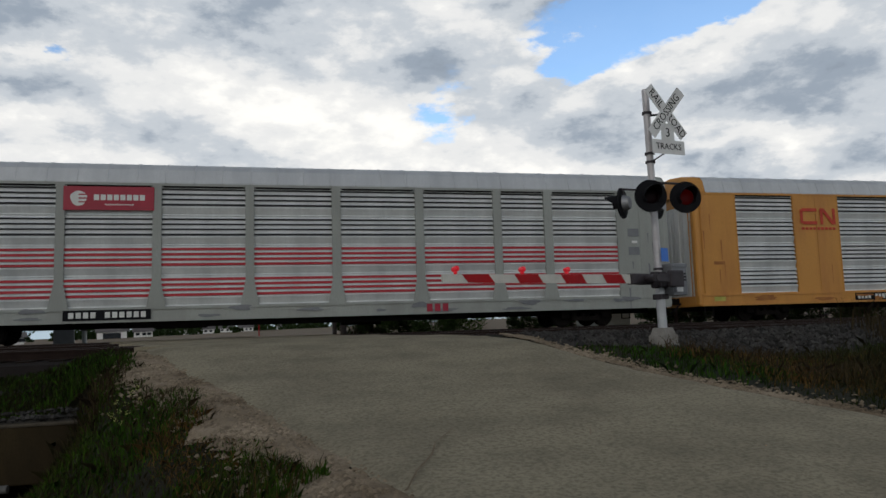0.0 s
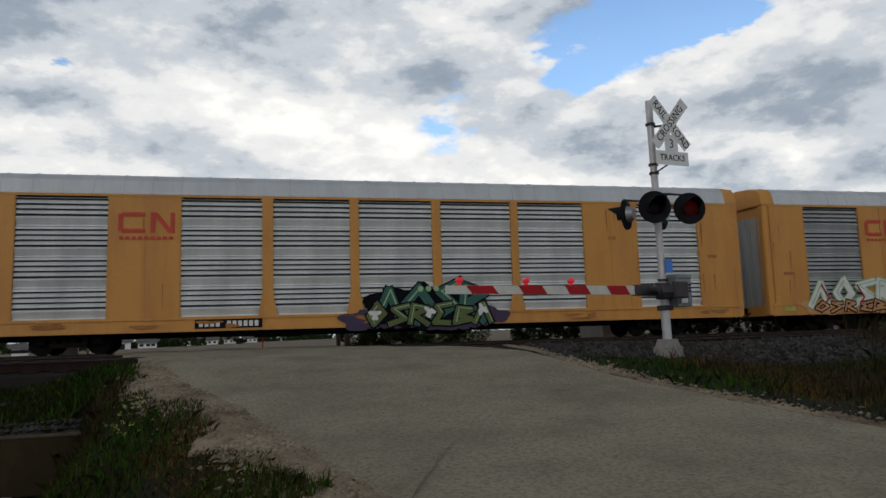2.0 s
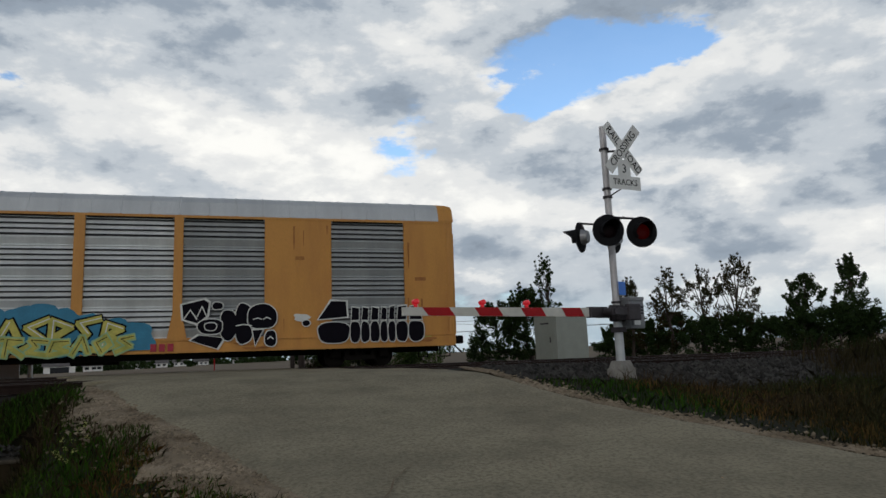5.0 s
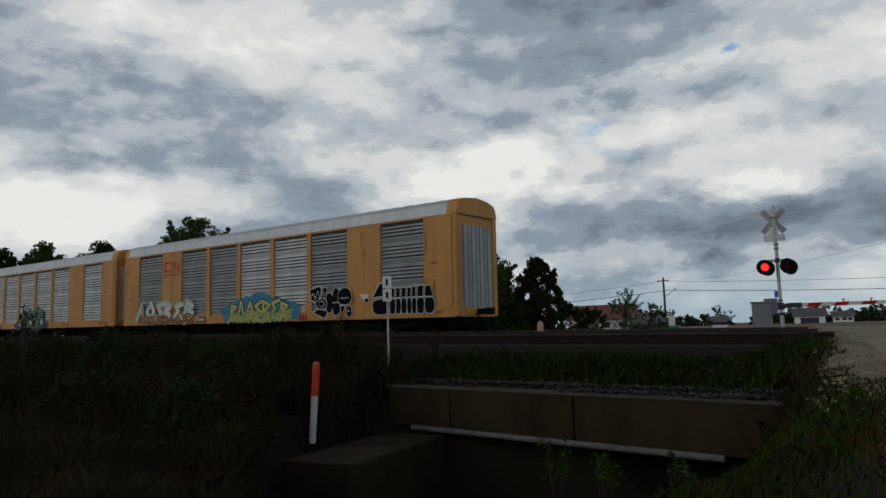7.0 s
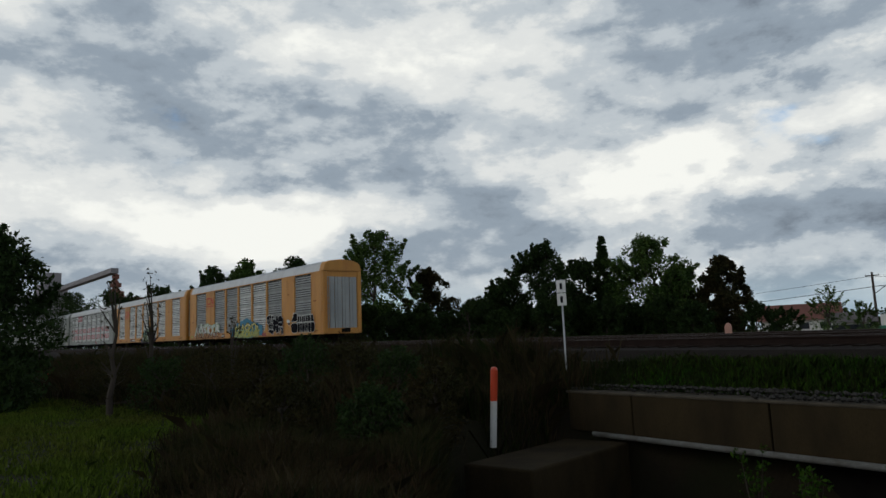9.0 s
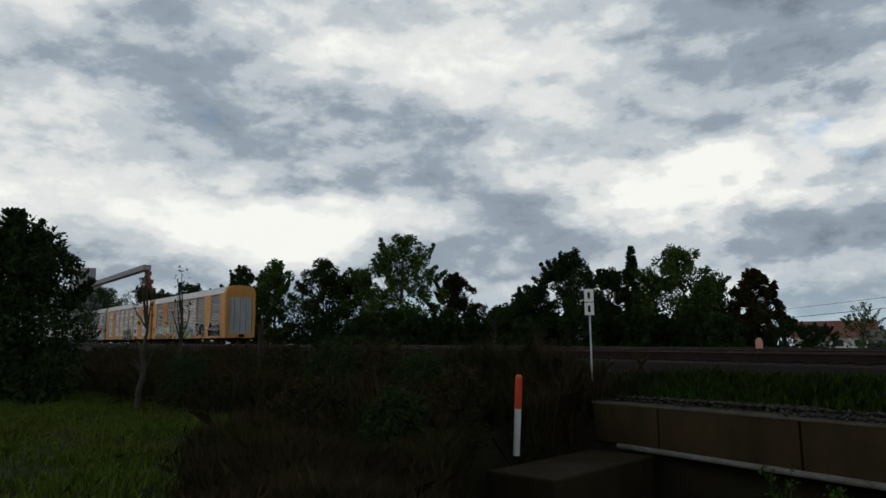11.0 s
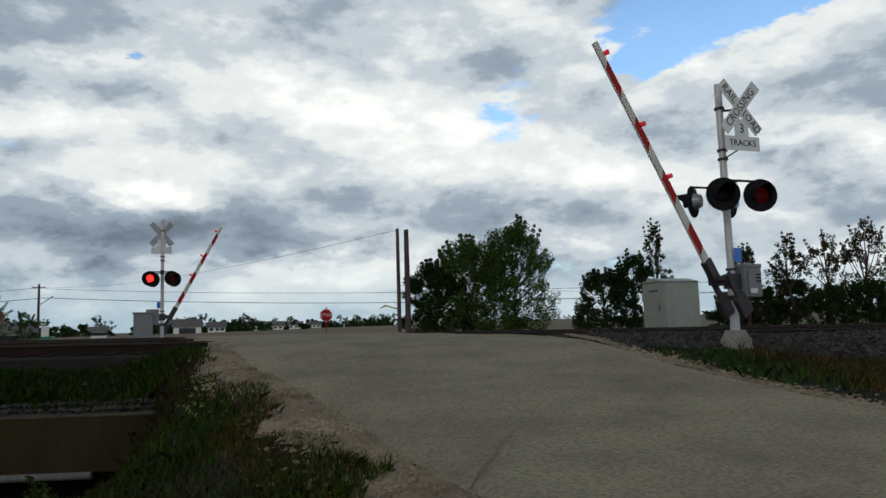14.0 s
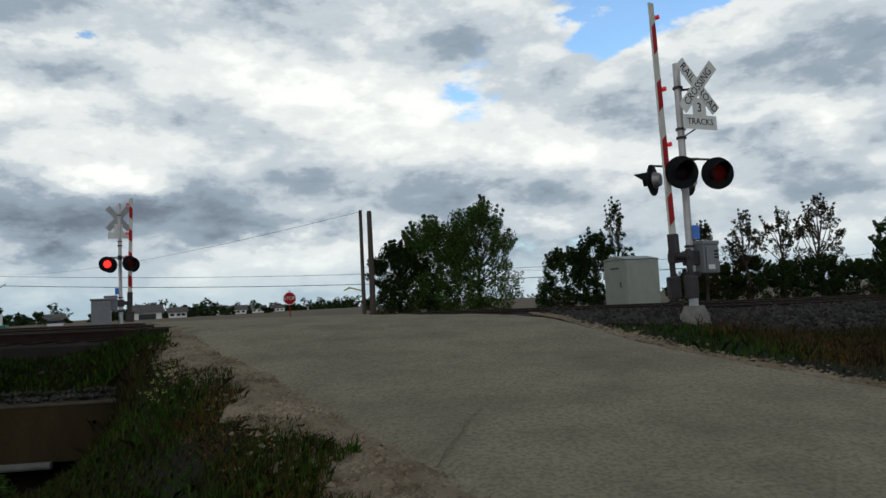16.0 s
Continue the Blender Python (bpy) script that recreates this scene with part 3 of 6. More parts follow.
def ballast_right(rng, n):
    x, y = rng.uniform(5.6, 18, n), 11.5 + 2.3 * rng.rand(n) ** 0.7
    return x, y, ground_height(x, y) + 0.02


stones("ballast_stone", 6500, ballast_right, 0.10, "stone", "loose grey and white ballast stones round the signal mast", 6, 0.8)
stones("ballast_stone", 3500, ballast_mid, 0.07, "ballast", "grey crushed ballast stones between the tracks", 4, 0.8)
# timber crossing planks between and beside the rails, flush with the asphalt
for yc, t in zip(TRACKS, TRACK):
    for a, b in ((-1.25, -0.86), (-0.64, 0.64), (0.86, 1.25)):
        l, r = float(road_left(yc)) + 0.3, float(road_right(yc)) - 0.1
        boxpart("crossing_plank", (l, r, a, b, -0.17, 0.012), "asphalt", t, "worn crossing panel between the rails", 0.01)


# ---------------------------------------------------------------- crossing signals
def signal_head(parent, m, lens):
    """Round black backplate, visor, lens and rear housing; it shines along its own -y."""
    bm = bmesh.new()
    tube(bm, (0, 0, 0), (0, 0.03, 0), 0.305, 32)
    tube(bm, (0, 0.03, 0), (0, 0.05, 0), 0.27, 32, 0.2)
    plate = part("backplate", bm, "black", parent, "round matt black signal backplate", at=m)
    bm = bmesh.new()
    tube(bm, (0, 0.04, 0), (0, 0.17, 0), 0.17, 20, 0.12)
    part("lamp_housing", bm, "signback", plate, "grey metal lamp housing")
    # visor: an open half pipe that tapers outwards
    v, f = [], []
    for k in range(13):
        a = radians(-45 + 270 * k / 12)
        ca, sa = math.cos(a), math.sin(a)
        out = 0.13 + 0.22 * max(0.0, math.sin(a))
        v += [(0.175 * ca, 0, 0.175 * sa), (0.165 * ca, -out, 0.165 * sa), (0.168 * ca, 0, 0.168 * sa), (0.158 * ca, -out, 0.158 * sa)]
        if k:
            p, q = 4 * k - 4, 4 * k
            f += [(p, q, q + 1, p + 1), (p + 2, p + 3, q + 3, q + 2), (p + 1, q + 1, q + 3, p + 3)]
    polys("visor", v, f, "black", plate)
    bm = bmesh.new()
    bmesh.ops.create_uvsphere(bm, u_segments=20, v_segments=10, radius=0.15)
    bmesh.ops.scale(bm, vec=(1, 0.25, 1), verts=bm.verts)
    part("lens", bm, lens, plate, "round red glass lens", True)
    return plate


def gate_arm(parent, at, length, n_stripes):
    """Tapering striped arm along its own -x, with three red lamps, and its counterweights."""
    arm = new("gate_arm")
    arm.parent = parent
    arm.matrix_basis = at
    arm["label"] = "white gate arm with slanted red stripes and small red lamps"
    L = length

    def half(x):
        return 0.085 - 0.025 * x / L

    bm = bmesh.new()
    v = []
    for x in (0.25, L):
        h = half(x)
        v += [bm.verts.new((-x, y, z)) for y, z in ((-0.02, -h), (-0.02, h), (0.02, h), (0.02, -h))]
    for a, b in ((0, 1), (1, 2), (2, 3), (3, 0)):
        bm.faces.new((v[a], v[b], v[4 + b], v[4 + a]))
    bm.faces.new(v[:4][::-1])
    bm.faces.new(v[4:])
    part("arm_board", bm, "armwhite", arm, "white painted fibreglass arm")
    # red stripes, on both faces
    step = (L - 0.5) / n_stripes
    for k in range(n_stripes):
        a = 0.62 + k * step
        b = a + step * 0.5
        for side in (-0.0225, 0.0225):
            q = []
            for x, s in ((a, -1), (b, -1), (b, 1), (a, 1)):
                xs = x + 0.06 * s
                q.append((-xs, side, half(xs) * 0.985 * s))
            polys("stripe", q, [(0, 1, 2, 3)], "red", arm, "red reflective stripe")
    for x in (L - 0.25, L * 0.66, L * 0.44):
        bm = bmesh.new()
        tube(bm, (-x, 0, half(x)), (-x, 0, half(x) + 0.04), 0.03, 10)
        tube(bm, (-x, -0.045, half(x) + 0.085), (-x, 0.045, half(x) + 0.075), 0.042, 14)
        part("arm_lamp", bm, "lamp_red", arm, "small red gate lamp", True)
    # hub, fork and counterweight on the far side of the pivot
    bm = bmesh.new()
    box(bm, -0.42, 0.12, -0.06, 0.06, -0.10, 0.10, 0.015)
    tube(bm, (0, -0.34, 0), (0, 0.10, 0), 0.07, 14)
    part("arm_hub", bm, "darksteel", arm, "dark steel arm hub")
    for s in (-0.30, 0.07):
        bm = bmesh.new()
        box(bm, -0.12, 0.62, s - 0.02, s + 0.02, -0.07, 0.07, 0.01)
        box(bm, 0.36, 0.78, s - 0.05, s + 0.05, -0.17, 0.15, 0.03)
        part("counterweight", bm, "darksteel", arm, "dark cast counterweight")
    return arm


def crossbuck(parent, at):
    cb = new("crossbuck")
    cb.parent = parent
    cb.matrix_basis = at
    cb["label"] = "white crossbuck sign with black lettering"
    L, W = 1.22, 0.23
    for k, (ang, body) in enumerate(((-48, ("RAIL", "ROAD")), (48, ("CROSSING",)))):
        m = pose(0, -0.006 * k, 0, 0, -ang, 0)
        bm = bmesh.new()
        box(bm, -L / 2, L / 2, -0.004, 0.0, -W / 2, W / 2)
        b = part("blade", bm, "white", cb, "white sign blade", at=m)
        bm = bmesh.new()
        box(bm, -L / 2, L / 2, 0.0005, 0.004, -W / 2, W / 2)
        part("blade_back", bm, "signback", b, "bare metal sign back")
        for i, w in enumerate(body):
            x = 0 if len(body) == 1 else (-0.34, 0.34)[i]
            letters(w, 0.215, "black", b, pose(x, -0.007, 0, 90, 0, 0), 0.92)
    # plate for the number of tracks: an inverted T
    bm = bmesh.new()
    box(bm, -0.16, 0.16, -0.004, 0.004, -0.62, -0.22)
    box(bm, -0.40, 0.40, -0.0045, 0.0045, -0.82, -0.55)
    p = part("tracks_plate", bm, "white", cb, "white plate that gives the number of tracks")
    letters("3", 0.25, "black", p, pose(0, -0.0075, -0.41, 90, 0, 0))
    letters("TRACKS", 0.17, "black", p, pose(0, -0.0075, -0.68, 90, 0, 0))
    tubepart("bracket", (-0.1, 0.0, -0.05), (-0.02, 0.40, 0.05), 0.022, "darksteel", cb, "thin steel bracket", 8)
    tubepart("bracket", (0.0, 0.0, -0.75), (-0.02, 0.40, -0.85), 0.014, "darksteel", cb, "thin steel bracket", 8)
    return cb


def crossing_signal(m, head_turn, top, lens, arm_len, label, pivot=-0.62):
    s = thing("crossing_signal", m, label, "crossing signal", "crossing signals")
    bm = bmesh.new()
    for (w, z0), (w2, z1) in (((0.21, -0.30), (0.19, 0.12)), ((0.17, 0.12), (0.13, 0.26))):
        lo = [bm.verts.new((x * w, y * w, z0)) for x, y in ((-1, -1), (1, -1), (1, 1), (-1, 1))]
        hi = [bm.verts.new((x * w2, y * w2, z1)) for x, y in ((-1, -1), (1, -1), (1, 1), (-1, 1))]
        for i in range(4):
            bm.faces.new((lo[i], lo[(i + 1) % 4], hi[(i + 1) % 4], hi[i]))
        bm.faces.new(hi)
    part("foundation", bm, "concrete_grey", s, "chipped concrete foundation")
    tubepart("mast", (0, 0, 0.2), (0, 0, 1.30), 0.085, "galv", s, "galvanised steel mast", 20)
    tubepart("mast_top", (0, 0, 1.30), (0, 0, top), 0.068, "mastpaint", s, "silver painted mast", 20)
    for z in (1.2, 1.36, 3.45, 3.62, top - 0.5):
        tubepart("mast_band", (0, 0, z), (0, 0, z + 0.045), 0.095, "darksteel", s, n=18)
    a = new("signal_arm")
    a.parent = s
    a.matrix_basis = pose(0, 0, 2.72, 0, 0, head_turn)
    a["label"] = "crossarm with two pairs of round signal lights"
    bm = bmesh.new()
    tube(bm, (-0.46, 0.36, 0.27), (0.46, 0.36, 0.27), 0.022, 10)
    tube(bm, (-0.46, -0.36, 0.27), (0.46, -0.36, 0.27), 0.022, 10)
    tube(bm, (0, -0.40, 0.27), (0, 0.40, 0.27), 0.022, 10)
    tube(bm, (0, 0, 0.18), (0, 0, 0.36), 0.085, 16)
    for x in (-0.42, 0.42):
        for y in (-0.36, 0.36):
            tube(bm, (x, y, 0.28), (x, y, 0.0), 0.02, 8)
    part("crossarm", bm, "darksteel", a)
    signal_head(a, pose(-0.42, -0.43, 0, 0, 0, -22), lens[0])
    signal_head(a, pose(0.42, -0.43, 0, 0, 0, -22), lens[1])
    signal_head(a, pose(-0.42, 0.43, 0, 0, 0, 180 + 33), lens[2])
    signal_head(a, pose(0.42, 0.43, 0, 0, 0, 180 + 20), lens[3])
    crossbuck(s, pose(0.02, -0.42, top - 0.56, 0, 0, head_turn * 0.9))
    # gate mechanism
    bm = bmesh.new()
    box(bm, 0.12, 0.60, -0.22, 0.16, 0.86, 1.46, 0.02)
    box(bm, 0.11, 0.61, -0.235, 0.17, 1.40, 1.48, 0.015)
    g = part("gate_mechanism", bm, "greycase", s, "grey cast gate mechanism case")
    boxpart("case_door", (0.16, 0.56, -0.242, -0.23, 0.92, 1.36), "greycase", g, bevel=0.004)
    boxpart("reflector", (0.20, 0.40, -0.250, -0.244, 0.93, 1.02), "white", g, "white reflective tag")
    for k in range(3):
        boxpart("text_bar", (0.40, 0.54, -0.2465, -0.244, 1.26 - 0.06 * k, 1.29 - 0.06 * k), "black", g)
    bm = bmesh.new()
    box(bm, -0.13, 0.16, -0.12, 0.10, 1.02, 1.30, 0.02)
    box(bm, -0.11, 0.14, -0.10, 0.10, 0.80, 0.90, 0.01)
    part("clamp", bm, "darksteel", s, "dark mounting clamp")
    boxpart("emergency_sign", (-0.02, 0.20, -0.105, -0.098, 1.52, 1.78), "blue", s, "small plain blue notice plate")
    boxpart("pivot_bracket", (pivot - 0.02, -0.05, -0.02, 0.05, 1.08, 1.24), "darksteel", s, "dark steel pivot bracket", 0.015)
    at = (pivot, -0.10, 1.18)
    arm = gate_arm(s, pose(*at), arm_len, 4)
    return s, arm, at


near_signal, near_arm, near_arm_at = crossing_signal(
    pose(7.83, 11.96, -0.30, 0, 0, 22), -14, 4.93, ("lens_off", "lens_dim", "lens_off", "lens_off"), 4.76,
    "silver railroad crossing signal with gate arm, crossbuck and black round lights")
far_signal, far_arm, far_arm_at = crossing_signal(
    pose(-5.66, 30.9, -0.30, 0, 0, 193), -10, 5.19, ("lens_off", "lens_off", "lens_dim", "lens_on"), 4.25,
    "far crossing signal with glowing red light and raised gate arm", -0.34)

# ---------------------------------------------------------------- train
CAR_L = 27.5
Z_SILL, Z_LOW, Z_TOP, Z_GUT = 0.60, 1.06, 4.97, 5.06


def screen_mesh(w, red, dull):
    """Corrugated steel screen, four groups of four slits closed by dark faces; x from 0 to w, z from 0 up."""
    H = Z_TOP - Z_LOW
    prof = []          # (z, y, material) going down from the top
    z = H
    faces_mat = []
    pts = [(0.0, z)]
    per = H / 4.0
    for g in range(4):
        top = H - g * per
        pitch = 0.165
        lower = red and g >= 2
        for k in range(4):
            zc = top - 0.115 - k * pitch
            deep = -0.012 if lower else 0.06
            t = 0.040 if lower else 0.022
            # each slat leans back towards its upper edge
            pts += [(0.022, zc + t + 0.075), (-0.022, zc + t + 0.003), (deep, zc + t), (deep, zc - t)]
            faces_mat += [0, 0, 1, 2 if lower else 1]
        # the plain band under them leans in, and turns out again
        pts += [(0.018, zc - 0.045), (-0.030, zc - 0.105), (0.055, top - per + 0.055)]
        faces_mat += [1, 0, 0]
        pts += [(0.0, top - per + 0.01)]
        faces_mat += [0]
    pts += [(0.0, 0.0)]
    faces_mat += [0]
    v, f = [], []
    for y, z in pts:
        v += [(0, y, z), (w, y, z)]
    f = [(2 * i, 2 * i + 2, 2 * i + 3, 2 * i + 1) for i in range(len(pts) - 1)]
    me = bpy.data.meshes.new("louvred_screen")
    me.from_pydata(v, [], f)
    for k in ("screen_dull" if dull else "screen", "slit_shade", "slit_red"):
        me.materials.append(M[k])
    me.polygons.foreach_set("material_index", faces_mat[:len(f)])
    me.update()
    return me


def sheet(name, x0, x1, z0, z1, y, mat, parent, label="", ribs=()):
    ob = boxpart(name, (x0, x1, y, y + 0.05, z0, z1), mat, parent, label)
    for r in ribs:
        boxpart("rib", (r - 0.02, r + 0.02, y - 0.012, y - 0.001, z0 + 0.05, z1 - 0.05), mat, ob)
    return ob


def truck(parent, x):
    t = new("truck")
    t.parent = parent
    t.matrix_basis = pose(x, 1.55, 0)
    t["label"] = "dark cast steel four-wheel truck"
    for s in (-1, 1):
        bm = bmesh.new()
        y = s * 1.0
        box(bm, -1.15, 1.15, y - 0.08, y + 0.08, 0.50, 0.64, 0.02)
        box(bm, -0.55, 0.55, y - 0.09, y + 0.09, 0.20, 0.36, 0.02)
        for q in (-1, 1):
            box(bm, q * 0.84 - 0.16, q * 0.84 + 0.16, y - 0.11, y + 0.11, 0.30, 0.58, 0.03)
            box(bm, q * 0.45 - 0.07, q * 0.45 + 0.07, y - 0.07, y + 0.07, 0.22, 0.56)
            tube(bm, (q * 0.12, y, 0.34), (q * 0.12, y, 0.52), 0.07, 10)
        part("side_frame", bm, "dark", t)
    for q in (-0.84, 0.84):
        for s in (-1, 1):
            bm = bmesh.new()
            y = s * 0.75
            tube(bm, (q, y - 0.06, 0.36), (q, y + 0.06, 0.36), 0.36, 24)
            tube(bm, (q, y + s * -0.08, 0.36), (q, y + s * -0.05, 0.36), 0.40, 24)
            tube(bm, (q, y + s * 0.06, 0.36), (q, y + s * 0.18, 0.36), 0.10, 12)
            part("wheel", bm, "dark", t, "", False)
        tubepart("axle", (q, -0.7, 0.36), (q, 0.7, 0.36), 0.08, "dark", t)
    bm = bmesh.new()
    box(bm, -0.2, 0.2, -1.0, 1.0, 0.34, 0.60, 0.03)
    part("bolster", bm, "dark", t)


def roof(parent, mat_edge):
    prof = [(-0.02, Z_GUT - 0.02), (-0.02, Z_GUT + 0.03), (0.03, 5.26), (0.10, 5.50), (0.26, 5.67), (0.75, 5.81), (1.55, 5.89), (2.35, 5.81), (2.84, 5.67), (3.0, 5.50), (3.07, 5.26), (3.12, Z_GUT - 0.02)]
    n = len(prof)
    xs, lift = [], []
    k = 30
    for i in range(k):
        a = 0.55 + (CAR_L - 1.1) * i / k
        w = (CAR_L - 1.1) / k
        xs += [a, a + 0.04, a + 0.05, a + w - 0.01]
        lift += [0.016, 0.016, 0.0, 0.0]
    v, f = [], []
    for i, (x, d) in enumerate(zip(xs, lift)):
        v += [(x, 1.55 + (y - 1.55) * (1 + d * 0.4), z + d) for y, z in prof]
        if i:
            p, q = (i - 1) * n, i * n
            f += [(p + j, q + j, q + j + 1, p + j + 1) for j in range(n - 1)]
    polys("roof", v, f, "roofing", parent, "ribbed galvanised steel roof")
    # rounded end caps that lean in
    for side in (0, 1):
        v, f = [], []
        for i, (x, s) in enumerate(((0.56, 1.0), (0.25, 0.995), (0.06, 0.98), (0.0, 0.955))):
            xx = x if side == 0 else CAR_L - x
            v += [(xx, 1.55 + (y - 1.55) * (1 - (1 - s) * 0.6), Z_GUT + (z - Z_GUT) * s) for y, z in prof]
            if i:
                p, q = (i - 1) * n, i * n
                f += [(p + j, p + j + 1, q + j + 1, q + j) for j in range(n - 1)]
        f.append(tuple(range(3 * n, 4 * n)))
        polys("roof_end", v, f, mat_edge, parent, "rounded roof end cap")


def car_end(parent, side, mat, door):
    """Corner posts, folded end doors and ladder."""
    x0 = 0 if side == 0 else CAR_L
    s = 1 if side == 0 else -1

    def bx(bm, a, b, y0, y1, z0, z1, bev=0.0):
        lo, hi = sorted((x0 + s * a, x0 + s * b))
        box(bm, lo, hi, y0, y1, z0, z1, bev)

    for y0, y1 in ((0.0, 0.34), (2.76, 3.10)):
        bm = bmesh.new()
        bx(bm, 0.02, 0.30, y0, y1, Z_SILL, Z_GUT, 0.08)
        part("corner_post", bm, mat, parent)
    for q in ((0.10, 0.22, 0.3, 2.8, 4.62, Z_GUT + 0.35), (0.05, 0.28, 0.3, 2.8, Z_SILL, 1.0)):
        bm = bmesh.new()
        bx(bm, *q)
        part("end_beam", bm, mat, parent)
    for k in range(4):
        a = 0.36 + k * 0.60
        bm = bmesh.new()
        bx(bm, 0.09, 0.16, a, a + 0.55, 1.0, 4.62)
        bx(bm, 0.05, 0.12, a + 0.20, a + 0.30, 1.0, 4.6)
        part("end_door", bm, door, parent, "folding steel end door leaf")
    for y in (0.08, 0.42):
        bm = bmesh.new()
        bx(bm, 0.0, 0.03, y - 0.015, y + 0.015, 1.0, 4.6)
        part("ladder_rail", bm, mat, parent)
    for k in range(9):
        bm = bmesh.new()
        z = 1.1 + 0.4 * k
        bx(bm, 0.0, 0.02, 0.08, 0.42, z, z + 0.025)
        part("ladder_rung", bm, mat, parent)
    # coupler and hose
    bm = bmesh.new()
    bx(bm, -0.62, 0.9, 1.43, 1.67, 0.70, 0.95, 0.03)
    bx(bm, -0.72, -0.40, 1.38, 1.72, 0.68, 0.98, 0.05)
    part("coupler", bm, "dark", parent, "dark steel coupler")
    bm = bmesh.new()
    tube(bm, (x0 - s * 0.1, 1.1, 0.75), (x0 - s * 0.55, 1.15, 0.35), 0.03, 8)
    part("brake_hose", bm, "black", parent)
    # steps under the corner
    for y in (0.05, 2.9):
        bm = bmesh.new()
        bx(bm, 0.25, 0.28, y, y + 0.04, 0.22, 0.62)
        bx(bm, 0.62, 0.65, y, y + 0.04, 0.22, 0.62)
        bx(bm, 0.25, 0.65, y, y + 0.05, 0.22, 0.25)
        part("step", bm, "dark", parent)


def autorack(name, label, screens, solids, frame_mat, mat_end, door, red, dull, group="autorack cars"):
    c = thing(name, pose(0, 0, 0), label, "train car", group)
    bm = bmesh.new()
    box(bm, 0.15, CAR_L - 0.15, -0.01, 0.10, Z_SILL, Z_LOW + 0.01)
    box(bm, 0.15, CAR_L - 0.15, -0.05, 0.0, Z_LOW - 0.08, Z_LOW - 0.03)
    part("side_sill", bm, frame_mat, c)
    bm = bmesh.new()
    box(bm, 0.15, CAR_L - 0.15, 3.0, 3.1, Z_SILL, Z_GUT)
    part("far_side", bm, frame_mat, c)
    bm = bmesh.new()
    box(bm, 0.2, CAR_L - 0.2, -0.015, 0.06, Z_TOP - 0.01, Z_GUT)
    part("top_rail", bm, frame_mat, c)
    bm = bmesh.new()
    box(bm, 0.3, CAR_L - 0.3, 0.1, 3.0, 0.86, 0.98)
    box(bm, 0.3, CAR_L - 0.3, 1.35, 1.75, 0.42, 0.9)
    box(bm, 8.0, 19.5, 0.5, 0.7, 0.40, 0.62)
    box(bm, 9.0, 10.6, 0.6, 1.2, 0.36, 0.7, 0.05)
    tube(bm, (15.0, 0.9, 0.50), (16.4, 0.9, 0.50), 0.2, 14)
    part("underframe", bm, "dark", c, "black underframe with brake gear")
    cache = {}
    for i, (a, b) in enumerate(screens):
        w = round(b - a, 2)
        dl = i in dull
        if (w, dl) not in cache:
            cache[(w, dl)] = screen_mesh(w, red, dl)
        meshed("louvred_screen", cache[(w, dl)], None, c, at=pose(a, 0.045, Z_LOW))
    for a, b, wide in solids:
        a, b = (0.28 if a < 1 else a), (CAR_L - 0.28 if b > CAR_L - 1 else b)
        if wide:
            n = max(1, round((b - a) / 1.1))
            sheet("side_panel", a, b, Z_LOW, Z_TOP, 0.0, frame_mat, c, "", [a + (b - a) * k / n for k in range(1, n)] + [a + 0.05, b - 0.05])
        else:
            bm = bmesh.new()
            box(bm, a, b, -0.03, 0.06, Z_LOW, Z_TOP)
            # posts flare out to the sill
            m = (a + b) / 2
            lo = [bm.verts.new((m + s * w, -0.034, z)) for s, w, z in ((-1, 0.30, Z_LOW - 0.02), (1, 0.30, Z_LOW - 0.02), (1, (b - a) / 2, Z_LOW + 0.8), (-1, (b - a) / 2, Z_LOW + 0.8))]
            bm.faces.new(lo)
            part("post", bm, frame_mat, c)
    roof(c, mat_end)
    for s in (0, 1):
        car_end(c, s, mat_end, door)
    for x in (3.4, CAR_L - 3.4):
        truck(c, x)
    return c


def bars(parent, x0, x1, z0, z1, n, mat, y=-0.03, label="", gap=0.3, skip=()):
    w = (x1 - x0) / n
    for k in range(n):
        if k in skip:
            continue
        boxpart("text_bar", (x0 + k * w + w * gap / 2, x0 + (k + 1) * w - w * gap / 2, y - 0.004, y, z0, z1), mat, parent, label)


def ring(cx, cz, rx, rz, ph, rough, n=22, power=2.6):
    out = []
    for i in range(n):
        a = 2 * math.pi * i / n
        k = (abs(math.cos(a)) ** power + abs(math.sin(a)) ** power) ** (-1 / power)
        k *= 1 + rough * math.sin(3 * a + ph) + rough * 0.6 * math.sin(5 * a + 2.3 * ph)
        out.append((cx + rx * k * math.cos(a), cz + rz * k * math.sin(a)))
    return out


def blob(name, pts, y, mat, parent, label=""):
    return polys(name, [(x, y, z) for x, z in pts], [tuple(range(len(pts)))], mat, parent, label)


